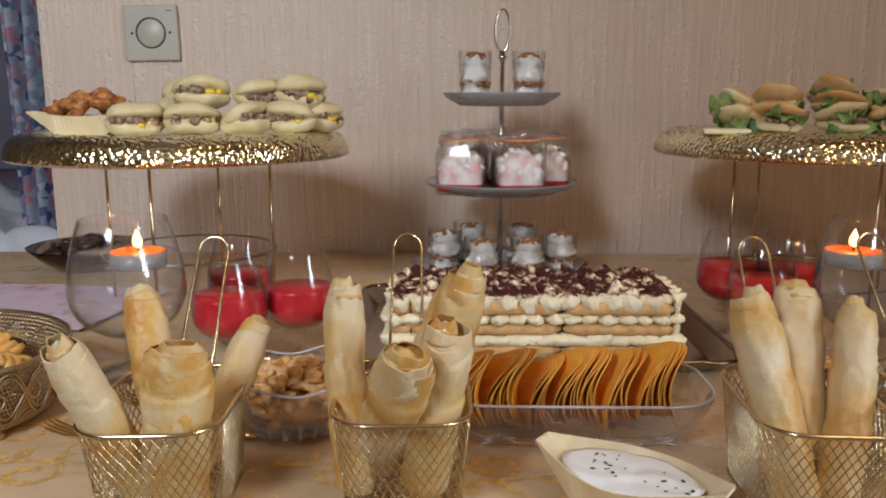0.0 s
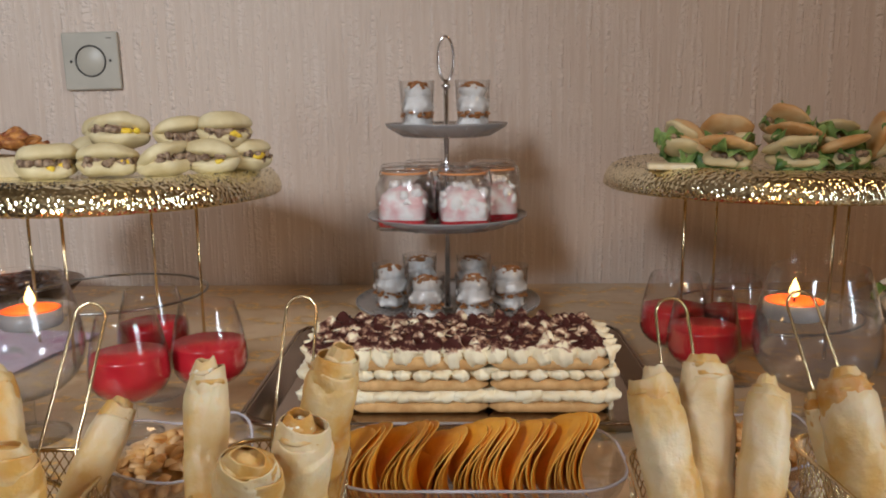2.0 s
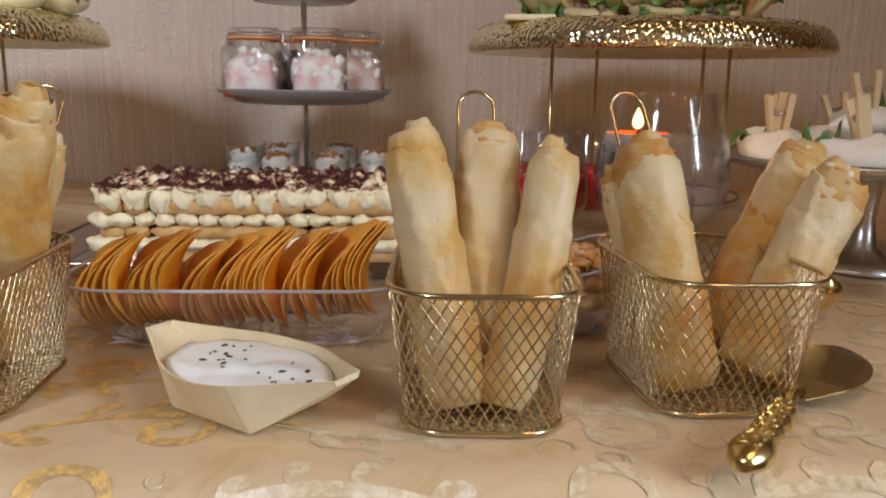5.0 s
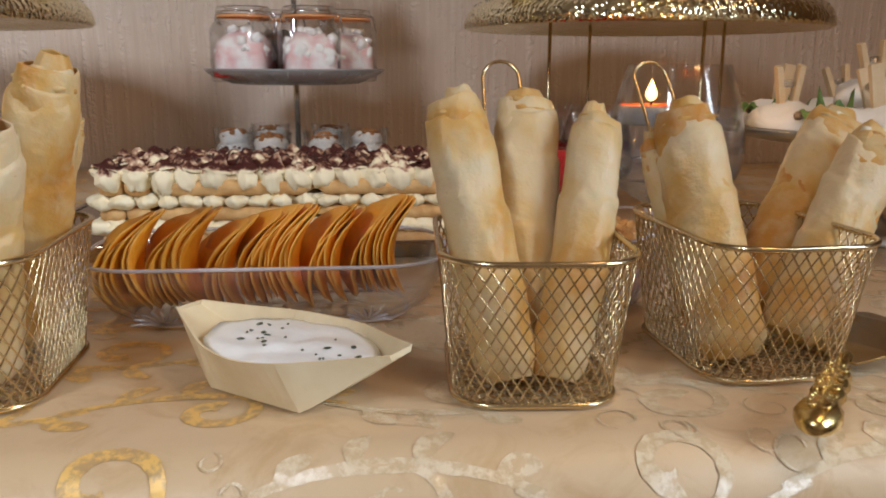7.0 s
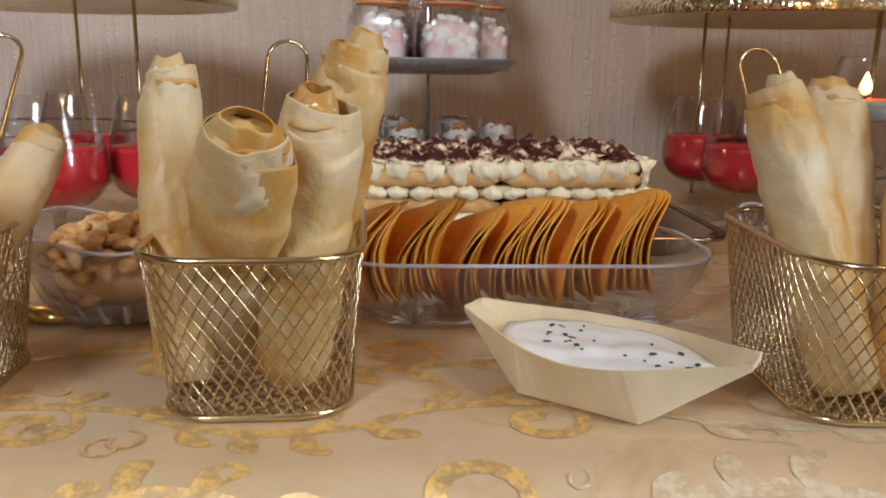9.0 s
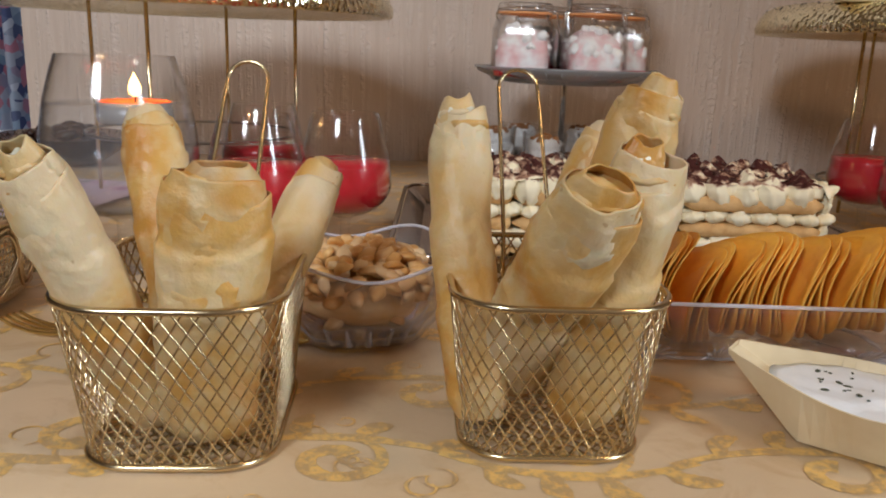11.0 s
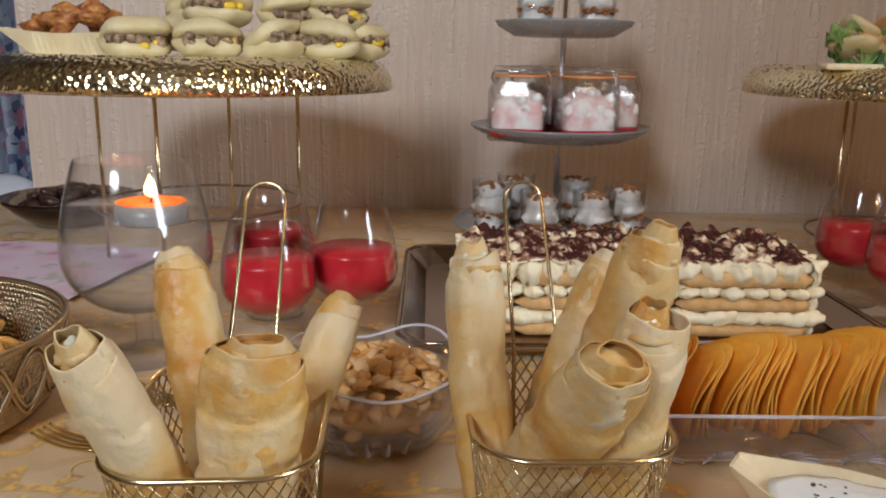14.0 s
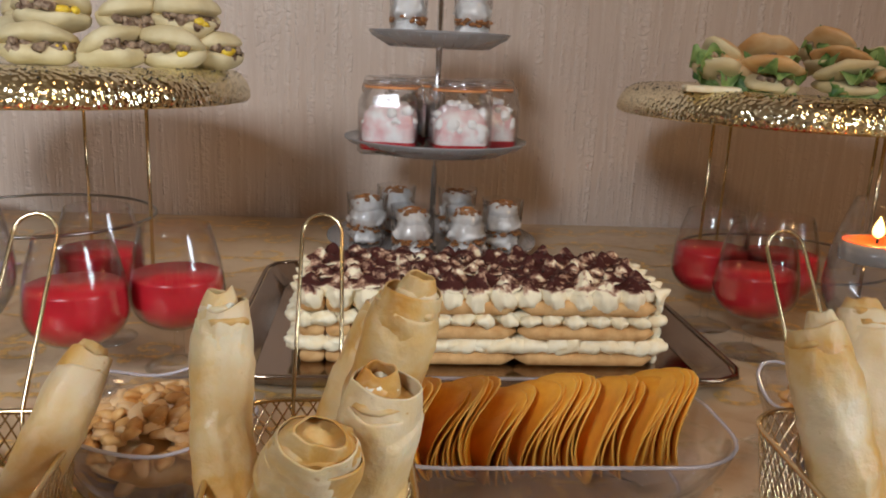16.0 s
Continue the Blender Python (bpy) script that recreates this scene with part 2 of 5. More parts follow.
WOOD_VENEER = mottled("pale_wood_veneer", (0.72, 0.58, 0.36), (0.82, 0.70, 0.48), 25, 0.6, 160, 0.15, 0.0005)
DIP = mottled("yoghurt_dip", (0.86, 0.89, 0.92), (0.92, 0.94, 0.96), 60, 0.3, 80, 0.5, 0.002)
HERB = mat("dried_herb", (0.06, 0.07, 0.04), 0.8)
PEANUT_HEAP = mottled("roasted_peanut", (0.72, 0.41, 0.15), (0.92, 0.69, 0.39), 55, 0.45, 300, 0.3, 0.0008)


def make_peanut():
    m = mat("roasted_peanut", (0.8, 0.55, 0.25), 0.42)
    info = nd(m, "ShaderNodeObjectInfo")
    v = coords(m)
    skin = ramp(m, noise_tex(m, v, 70, 4), [(0.35, (0.58, 0.27, 0.07)), (0.65, (0.80, 0.49, 0.19))])
    pale = ramp(m, info.outputs["Random"], [(0.35, grey(0)), (0.85, grey(0.7))])
    ln(m, mix(m, pale, skin, (0.88, 0.68, 0.42)), bsdf(m).inputs["Base Color"])
    bump(m, noise_tex(m, v, 300, 3), 0.3, 0.0008)
    return m


PEANUT = make_peanut()
BUN = mottled("soft_steamed_bun", (0.62, 0.50, 0.27), (0.73, 0.63, 0.39), 30, 0.65, 240, 0.25, 0.001)
ROLL_BREAD = mottled("browned_bread", (0.62, 0.30, 0.09), (0.82, 0.64, 0.36), 16, 0.5, 200, 0.25, 0.001)
MEAT = mottled("minced_filling", (0.11, 0.055, 0.03), (0.44, 0.31, 0.20), 160, 0.6, 240, 0.8, 0.003)
PEPPER = mottled("yellow_pepper", (0.75, 0.46, 0.02), (0.85, 0.62, 0.06), 60, 0.35, 100, 0.2, 0.001)
LETTUCE = mottled("green_lettuce", (0.03, 0.11, 0.015), (0.31, 0.45, 0.14), 40, 0.45, 200, 0.5, 0.002)
PIZZA = mottled("browned_tomato_bites", (0.22, 0.05, 0.015), (0.66, 0.30, 0.08), 85, 0.5, 180, 0.7, 0.003)
WAX = mat("orange_red_wax", (0.85, 0.11, 0.018), 0.4, **{"Subsurface Weight": 0.3, "Subsurface Radius": (0.01, 0.003, 0.001)})
WICK = mat("charred_wick", (0.03, 0.025, 0.02), 0.9)
FLAME = mat("candle_flame", (1, 0.8, 0.4), 0.5, **{"Emission Color": (1.0, 0.62, 0.20, 1), "Emission Strength": 4.5})
RUBBER = mat("orange_rubber_seal", (0.78, 0.33, 0.12), 0.5)
BERRY_TRIFLE = mottled("berry_stained_cream", (0.74, 0.36, 0.37), (0.91, 0.89, 0.87), 38, 0.5, 200, 0.5, 0.002)
CRUMB = mottled("caramel_crumbs", (0.26, 0.10, 0.03), (0.50, 0.22, 0.07), 120, 0.7, 300, 0.8, 0.003)
PLASTIC = mottled("aged_cream_plastic", (0.40, 0.37, 0.31), (0.46, 0.43, 0.36), 14, 0.4, 120, 0.05, 0.0005)
DARK_LINE = mat("dark_groove", (0.05, 0.045, 0.04), 0.6)
DATE = mottled("dark_dates", (0.02, 0.010, 0.008), (0.07, 0.03, 0.02), 60, 0.3, 120, 0.6, 0.003)
FRIED = mottled("golden_fried_spirals", (0.62, 0.30, 0.06), (0.82, 0.52, 0.16), 45, 0.45, 220, 0.4, 0.001)
CHOC = mat("chocolate_stripe", (0.05, 0.022, 0.015), 0.4)
FLORAL = make_floral()
CURTAIN = make_pattern_curtain()
WHITE_FABRIC = mottled("white_fabric", (0.72, 0.76, 0.84), (0.86, 0.89, 0.94), 8, 0.85, 60, 0.3, 0.003)
SOFA = mottled("striped_sofa_fabric", (0.10, 0.07, 0.12), (0.22, 0.18, 0.26), 9, 0.9, 200, 0.3, 0.001)
PAINT = mottled("brown_wall_paint", (0.15, 0.092, 0.055), (0.19, 0.12, 0.072), 3, 0.75, 90, 0.1, 0.001)
BLUE_PAINT = mottled("grey_blue_wall_paint", (0.20, 0.19, 0.25), (0.25, 0.24, 0.31), 3, 0.8, 90, 0.1, 0.001)
CEILING_PAINT = mottled("beige_ceiling_paint", (0.28, 0.20, 0.13), (0.33, 0.24, 0.16), 3, 0.85, 90, 0.1, 0.001)
FLOOR_MAT = mottled("brown_carpet", (0.16, 0.10, 0.07), (0.24, 0.16, 0.11), 40, 0.95, 300, 0.4, 0.003)
PEG_WOOD = mottled("clothes_peg_wood", (0.66, 0.48, 0.28), (0.80, 0.64, 0.42), 30, 0.6, 200, 0.15, 0.0005)
WRAP = mottled("soft_white_wrap", (0.84, 0.82, 0.78), (0.92, 0.91, 0.89), 30, 0.6, 160, 0.3, 0.001)
ORNATE = mat("antique_pierced_metal", (0.56, 0.45, 0.30), 0.33, 0.95)


def make_thread(name, dark, light, rough, metal):
    """Satin thread, ribbed across the pattern."""
    m = mat(name, light, rough, metal, 0.8)
    v = coords(m)
    ribs = nd(m, "ShaderNodeTexWave", Scale=620.0, Distortion=4.0)
    ribs.bands_direction = "DIAGONAL"
    ln(m, v, ribs.inputs["Vector"])
    worn = noise_tex(m, v, 150, 4, 0.65)
    ln(m, ramp(m, worn, [(0.42, dark), (0.58, light)]), bsdf(m).inputs["Base Color"])
    bump(m, math_node(m, "ADD", ribs.outputs["Fac"], worn), 0.30, 0.0006)
    return m


DAMASK_GOLD = make_thread("gold_damask_thread", (0.60, 0.40, 0.19), (0.95, 0.62, 0.20), 0.30, 0.15)
# the same thread under window sheen, with the sheen put into its colour
DAMASK_SHEEN = make_thread("sheen_damask_thread", (0.66, 0.50, 0.31), (0.80, 0.67, 0.48), 0.22, 0.0)

# ---- mesh tools ----


def link(name, verts, faces, material, parent=None, label="", smooth=True, second=None, second_faces=()):
    me = bpy.data.meshes.new(name)
    me.from_pydata([tuple(v) for v in verts], [], faces)
    bm = bmesh.new()
    bm.from_mesh(me)
    bmesh.ops.recalc_face_normals(bm, faces=bm.faces[:])
    bm.to_mesh(me)
    bm.free()
    me.materials.append(material)
    if second:
        me.materials.append(second)
        for i in second_faces:
            me.polygons[i].material_index = 1
    if smooth:
        me.polygons.foreach_set("use_smooth", [True] * len(me.polygons))
    me.update()
    ob = new(name, me)
    if parent:
        ob.parent = parent
    if label:
        ob["label"] = label
    return ob


def part(name, bm, material, parent, label="", smooth=False):
    me = bpy.data.meshes.new(name)
    bmesh.ops.recalc_face_normals(bm, faces=bm.faces[:])
    bm.to_mesh(me)
    bm.free()
    me.materials.append(material)
    if smooth:
        me.polygons.foreach_set("use_smooth", [True] * len(me.polygons))
    ob = new(name, me)
    if parent:
        ob.parent = parent
    if label:
        ob["label"] = label
    return ob


def thing(name, at, label, category, group="", kind="", turn=0.0):
    ob = new(name)
    ob.empty_display_size = 0.02
    ob.matrix_basis = pose(*at, 0, 0, turn)
    return tagged(ob, label, category, group, kind)


def box_bm(x0, y0, z0, x1, y1, z1, bevel=0.0, seg=2):
    bm = bmesh.new()
    bmesh.ops.create_cube(bm, size=1.0)
    for v in bm.verts:
        v.co = ((x0 + x1) / 2 + v.co.x * (x1 - x0), (y0 + y1) / 2 + v.co.y * (y1 - y0), (z0 + z1) / 2 + v.co.z * (z1 - z0))
    if bevel:
        bmesh.ops.bevel(bm, geom=bm.edges[:], offset=bevel, segments=seg, affect="EDGES", profile=0.5)
    return bm


def lathe(profile, n=48):
    """Verts and faces of a profile of (r, z) turned round z."""
    V, F = [], []
    for r, z in profile:
        for i in range(n):
            a = 2 * math.pi * i / n
            V.append((r * math.cos(a), r * math.sin(a), z))
    for j in range(len(profile) - 1):
        for i in range(n):
            a, b = j * n + i, j * n + (i + 1) % n
            F.append((a, b, b + n, a + n))
    return V, F


def smooth_path(points, per=6, closed=False):
    """Catmull-Rom through the points."""
    P = [Vector(p) for p in points]
    out = []
    n = len(P)
    for i in range(n if closed else n - 1):
        if closed:
            a, b, c, d = P[i - 1], P[i], P[(i + 1) % n], P[(i + 2) % n]
        else:
            a, b, c, d = P[max(i - 1, 0)], P[i], P[i + 1], P[min(i + 2, n - 1)]
        for k in range(per):
            t = k / per
            out.append(0.5 * ((2 * b) + (c - a) * t + (2 * a - 5 * b + 4 * c - d) * t * t + (3 * b - a - 3 * c + d) * t ** 3))
    if not closed:
        out.append(P[-1])
    return out


def tube(points, radius, sides=8, closed=False, cap=True):
    """Verts and faces of a round wire along the points; radius is a number or one per point."""
    P = [Vector(p) for p in points]
    n = len(P)
    R = [radius] * n if isinstance(radius, (int, float)) else radius
    V, F = [], []
    up = Vector((0.13, 0.27, 1)).normalized()
    side = None
    for i in range(n):
        if closed:
            d = P[(i + 1) % n] - P[i - 1]
        else:
            d = P[min(i + 1, n - 1)] - P[max(i - 1, 0)]
        d.normalize()
        if side is None:
            side = d.cross(up if abs(d.dot(up)) < 0.9 else Vector((1, 0, 0))).normalized()
        else:
            side = (side - d * side.dot(d)).normalized()
        other = d.cross(side)
        for k in range(sides):
            a = 2 * math.pi * k / sides
            V.append(P[i] + R[i] * (math.cos(a) * side + math.sin(a) * other))
    for i in range(n if closed else n - 1):
        for k in range(sides):
            a, b = i * sides + k, i * sides + (k + 1) % sides
            c, d2 = ((i + 1) % n) * sides + (k + 1) % sides, ((i + 1) % n) * sides + k
            F.append((a, b, c, d2))
    if cap and not closed:
        F.append(tuple(range(sides))[::-1])
        F.append(tuple((n - 1) * sides + k for k in range(sides)))
    return V, F


def join(*pieces):
    V, F = [], []
    for v, f in pieces:
        o = len(V)
        V += list(v)
        F += [tuple(i + o for i in g) for g in f]
    return V, F


def moved(piece, m):
    return [m @ Vector(v) for v in piece[0]], piece[1]


def blob(rx, ry, rz, seg=14, rings=9, rough=0.0, freq=60.0, seed=0.0):
    """A lumpy ellipsoid."""
    V, F = [(0, 0, -rz)], []
    for j in range(1, rings):
        p = math.pi * j / rings
        for i in range(seg):
            a = 2 * math.pi * i / seg
            V.append((rx * math.sin(p) * math.cos(a), ry * math.sin(p) * math.sin(a), -rz * math.cos(p)))
    V.append((0, 0, rz))
    if rough:
        V = [Vector(v) * (1 + rough * noise.noise(Vector(v) * freq + Vector((seed, seed * 1.7, 3.1)))) for v in V]
    for i in range(seg):
        F.append((0, 1 + (i + 1) % seg, 1 + i))
        for j in range(rings - 2):
            a = 1 + j * seg
            F.append((a + i, a + (i + 1) % seg, a + seg + (i + 1) % seg, a + seg + i))
        F.append((len(V) - 1, 1 + (rings - 2) * seg + i, 1 + (rings - 2) * seg + (i + 1) % seg))
    return V, F


def rounded_rect(hx, hy, r, n=6):
    """Points of a rounded rectangle, anticlockwise from the front's left end."""
    out = []
    for cx, cy, a0 in ((hx - r, -hy + r, -90), (hx - r, hy - r, 0), (-hx + r, hy - r, 90), (-hx + r, -hy + r, 180)):
        for k in range(n + 1):
            a = radians(a0 + 90 * k / n)
            out.append((cx + r * math.cos(a), cy + r * math.sin(a)))
    return out


def resample(loop, n):
    """n points at even steps along a closed loop of 2D points."""
    P = [Vector((*p, 0)) for p in loop]
    L = [0.0]
    for i in range(len(P)):
        L.append(L[-1] + (P[(i + 1) % len(P)] - P[i]).length)
    out, j = [], 0
    for k in range(n):
        s = L[-1] * k / n
        while L[j + 1] < s:
            j += 1
        f = (s - L[j]) / max(L[j + 1] - L[j], 1e-9)
        p = P[j].lerp(P[(j + 1) % len(P)], f)
        out.append((p.x, p.y))
    return out


def loft(loops):
    """Closed loops of 3D points, all of one length, skinned in order."""
    n = len(loops[0])
    V = [v for lp in loops for v in lp]
    F = []
    for j in range(len(loops) - 1):
        for i in range(n):
            a, b = j * n + i, j * n + (i + 1) % n
            F.append((a, b, b + n, a + n))
    return V, F


# ---- the room ----
def slab(name, x0, y0, z0, x1, y1, z1, material, kind="structure", label="", category=""):
    ob = part(name, box_bm(x0, y0, z0, x1, y1, z1), material, None)
    return tagged(ob, label, category, "", kind)


CORNER_X = -0.735
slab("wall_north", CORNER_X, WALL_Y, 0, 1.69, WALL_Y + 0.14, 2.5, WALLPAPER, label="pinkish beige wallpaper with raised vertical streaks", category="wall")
slab("wall_alcove", -2.9, 3.3, 0, 2.5, 3.44, 2.5, BLUE_PAINT, label="grey-blue painted wall of the room beyond", category="wall")
slab("wall_west", -3.04, -1.9, 0, -2.9, 3.44, 2.5, PAINT, label="brown painted wall", category="wall")
slab("floor", -3.04, -2.04, -0.1, 2.64, 3.44, 0, FLOOR_MAT, label="brown carpeted floor", category="floor")
slab("ceiling", -3.04, -2.04, 2.5, 2.64, 3.44, 2.6, CEILING_PAINT, label="beige painted ceiling", category="ceiling")


def wall_with_window(name, axis, at, thick, a0, a1, w0, w1, z0, z1, label):
    """A wall across x (axis 'y') or across y (axis 'x') with an opening w0..w1, z0..z1, as one mesh."""
    pieces = []
    for lo, hi, b, t in ((a0, w0, 0, 2.5), (w1, a1, 0, 2.5), (w0, w1, 0, z0), (w0, w1, z1, 2.5)):
        bm = box_bm(lo, at, b, hi, at + thick, t) if axis == "y" else box_bm(at, lo, b, at + thick, hi, t)
        bm.verts.index_update()
        pieces.append(([v.co.copy() for v in bm.verts], [tuple(v.index for v in f.verts) for f in bm.faces]))
        bm.free()
    return tagged(link(name, *join(*pieces), PAINT, smooth=False), label, "wall", "", "structure")


wall_with_window("wall_south", "y", -1.47, 0.14, -3.04, 1.55, -1.22, -0.54, 1.76, 2.44, "brown painted wall with a high window")
# unseen slab, added to keep the rear window light off the right wall
slab("shade_blocker", -0.50, -1.33, 0, -0.36, -0.64, 2.5, PAINT, label="unseen brown blocker added to shade the right of the wall", category="wall")
wall_with_window("wall_east", "x", 1.55, 0.14, -2.04, WALL_Y, -0.75, 0.25, 0.9, 1.9, "brown painted wall with a tall window")


def window(name, m, w, h):
    t = thing(name, (0, 0, 0), "beige-framed window letting in daylight", "window", "", "structure")
    t.matrix_basis = m
    for nm, b in (("window_sill", (-w / 2, -0.06, -0.03, w / 2, 0.1, 0)), ("window_head", (-w / 2, 0.0, h - 0.04, w / 2, 0.05, h)),
                  ("window_jamb", (-w / 2, 0.0, 0, -w / 2 + 0.04, 0.05, h - 0.04)), ("window_jamb", (w / 2 - 0.04, 0.0, 0, w / 2, 0.05, h - 0.04)),
                  ("mullion", (-0.015, 0.005, 0, 0.015, 0.045, h - 0.04))):
        part(nm, box_bm(*b, bevel=0.003), CEILING_PAINT, t)
    for sx in (-1, 1):
        p = part("pane", box_bm(min(sx * 0.015, sx * (w / 2 - 0.04)), 0.022, 0, max(sx * 0.015, sx * (w / 2 - 0.04)), 0.028, h - 0.04), GLASS, t)
        p.visible_shadow = False
    return t


window("window_1", pose(-0.88, -1.40, 1.76, 0, 0, 180), 0.68, 0.68)
window("window_2", pose(1.62, -0.25, 0.9, 0, 0, -90), 1.0, 1.0)

# ---- table and cloth ----
EDGE_Y = 0.50
BEND_Y, BEND_R = 0.522, 0.030    # where the cloth starts to bend down, and its radius


def cloth_front(x, d):
    """Depth of the hanging cloth at x, d below the bend."""
    fold = 0.022 * (d / 0.4) * math.sin(x * 26 + 1.2 * math.sin(x * 7)) + 0.006 * (d / 0.4)
    return BEND_Y - BEND_R - abs(fold) * 0.9 - 0.004 * d


def table_and_cloth():
    t = thing("buffet_table", (0, 0, 0), "long buffet table under a gold damask cloth", "table")
    part("tabletop", box_bm(-1.0, EDGE_Y + 0.045, TZ - 0.035, 1.35, WALL_Y - 0.005, TZ - 0.004, 0.004), PEG_WOOD, t)
    for x in (-0.93, 1.28):
        for y in (EDGE_Y + 0.09, WALL_Y - 0.08):
            part("leg", box_bm(x - 0.03, y - 0.03, 0, x + 0.03, y + 0.03, TZ - 0.0352, 0.004), PEG_WOOD, t)
    # cloth: a flat top, a soft rounded front edge and a hanging front with folds
    V, F = [], []
    nx = 150
    xs = [-1.01 + 2.38 * i / nx for i in range(nx + 1)]
    rows = [(WALL_Y - 0.004 - (WALL_Y - 0.004 - BEND_Y) * j / 40, None) for j in range(41)]
    for j in range(41):
        y = rows[j][0]
        for x in xs:
            z = TZ
            V.append((x, y, z))
    for k in range(1, 9):
        a = radians(90 * k / 8)
        for x in xs:
            V.append((x, BEND_Y - BEND_R * math.sin(a), TZ - BEND_R * (1 - math.cos(a))))
    for k in range(1, 13):
        d = 0.4 * k / 12
        for x in xs:
            V.append((x, cloth_front(x, d), TZ - BEND_R - d))
    n = nx + 1
    for j in range(40 + 8 + 12):
        for i in range(nx):
            F.append((j * n + i, j * n + i + 1, (j + 1) * n + i + 1, (j + 1) * n + i))
    c = link("tablecloth", V, F, CLOTH)
    tagged(c, "gold-beige damask tablecloth with scrolling leaf pattern", "tablecloth")
    return c


cloth = table_and_cloth()


def flat_ribbon(points, widths, up):
    """A flush band of thread with frayed sides, lying on the cloth and following it over the front edge."""
    P = smooth_path([(*p, 0) for p in points], 12)
    n = len(P)
    V, F = [], []
    for i, p in enumerate(P):
        d = (P[min(i + 1, n - 1)] - P[max(i - 1, 0)]).normalized()
        s = Vector((-d.y, d.x, 0))
        f = i / (n - 1) * (len(widths) - 1)
        k = min(int(f), len(widths) - 2)
        w = widths[k] + (widths[k + 1] - widths[k]) * (f - k)
        for q in (p - s * w * (0.97 + 0.22 * noise.noise(p * 300)), p + s * w * (0.97 + 0.22 * noise.noise(p * 300 + Vector((7, 3, 0))))):
            e = BEND_Y - q.y
            if e <= 0:
                V.append((q.x, q.y, TZ + up))
            elif e < BEND_R * math.pi / 2:
                V.append((q.x, BEND_Y - (BEND_R + up) * math.sin(e / BEND_R), TZ - BEND_R + (BEND_R + up) * math.cos(e / BEND_R)))
            else:
                d = e - BEND_R * math.pi / 2
                V.append((q.x, cloth_front(q.x, d) - 0.0012 - up, TZ - BEND_R - d))
    for i in range(n - 1):
        F.append((2 * i, 2 * i + 1, 2 * i + 3, 2 * i + 2))
    return V, F


def damask():
    """Winding stems with broad spiral scrolls and leaves growing from them, row behind row."""
    rng = random.Random(5)
    gold, pale = [], []
    for r in range(14):
        y0 = 0.418 + 0.070 * r + 0.001 * r * r
        x = -0.90 + 0.07 * (r % 2)
        side = 1
        while x < 1.25:
            step = rng.uniform(0.105, 0.135)
            # right front scrolls go to pale, where the painted sheen lies
            dest = gold if (x < 0.10 + rng.uniform(-0.06, 0.06) or y0 > 0.85) else pale
            def up():
                return 0.00022 + 0.00003 * (len(dest) % 9)
            mid = (x + step / 2, y0 + side * 0.015)
            dest.append(flat_ribbon([(x - 0.008, y0 - side * 0.002), (x + step * 0.22, y0 + side * 0.011), mid, (x + step * 0.78, y0 + side * 0.011), (x + step + 0.006, y0)], (0.0016, 0.0030, 0.0042, 0.0030, 0.0016), up()))
            # a broad spiral branching off the crest and curling back under it
            rad = rng.uniform(0.019, 0.026)
            cx, cy = mid[0] + 0.005, mid[1] - side * rad
            turns = rng.uniform(0.95, 1.15)
            pts = []
            for k in range(16):
                f = k / 15
                a = side * math.pi / 2 - side * f * turns * 2 * math.pi
                rr = rad * (1 - 0.70 * f)
                pts.append((cx + rr * math.cos(a) * 1.12, cy + rr * math.sin(a)))
            dest.append(flat_ribbon(pts, (0.0018, 0.0036, 0.0044, 0.0046, 0.0066), up()))
            # leaves set on the outside of the stem, some with a second lobe
            for f, ang in ((0.14, 62), (0.40, 104), (0.62, 62), (0.88, 36)):
                lx, ly = x + step * f, y0 + side * 0.015 * math.sin(math.pi * f)
                le = rng.uniform(0.018, 0.030)
                wide = rng.uniform(0.0040, 0.0064)
                a = side * radians(ang + rng.uniform(-14, 14))
                b = a - side * 0.7
                dest.append(flat_ribbon([(lx, ly), (lx + le * 0.5 * math.cos(a), ly + le * 0.5 * math.sin(a)), (lx + le * 0.5 * (math.cos(a) + math.cos(b)), ly + le * 0.5 * (math.sin(a) + math.sin(b)))], [0.0006 + wide * math.sin(math.pi * q / 8) ** 0.8 for q in range(9)], up()))
            x += step
            side = -side
    # hair-thin tendrils between the scrolls
    for k in range(420):
        x, y = rng.uniform(-0.85, 1.1), rng.uniform(0.45, 1.1)
        rad, a0, way = rng.uniform(0.005, 0.013), rng.uniform(0, 6.28), rng.choice((-1, 1))
        dest = gold if x < 0.12 else pale
        pts = [(x + rad * (1 - 0.55 * q / 9) * math.cos(a0 + way * 0.62 * q), y + rad * (1 - 0.55 * q / 9) * math.sin(a0 + way * 0.62 * q)) for q in range(10)]
        dest.append(flat_ribbon(pts, (0.0003, 0.0007, 0.0009, 0.0007, 0.0004), 0.00055 + 0.00003 * (k % 7)))
    link("gold_scrollwork", *join(*gold), DAMASK_GOLD, cloth, "woven gold thread scrolls")["kind"] = "stuff"
    link("sheen_scrollwork", *join(*pale), DAMASK_SHEEN, cloth, "woven pale satin thread scrolls")["kind"] = "stuff"


damask()

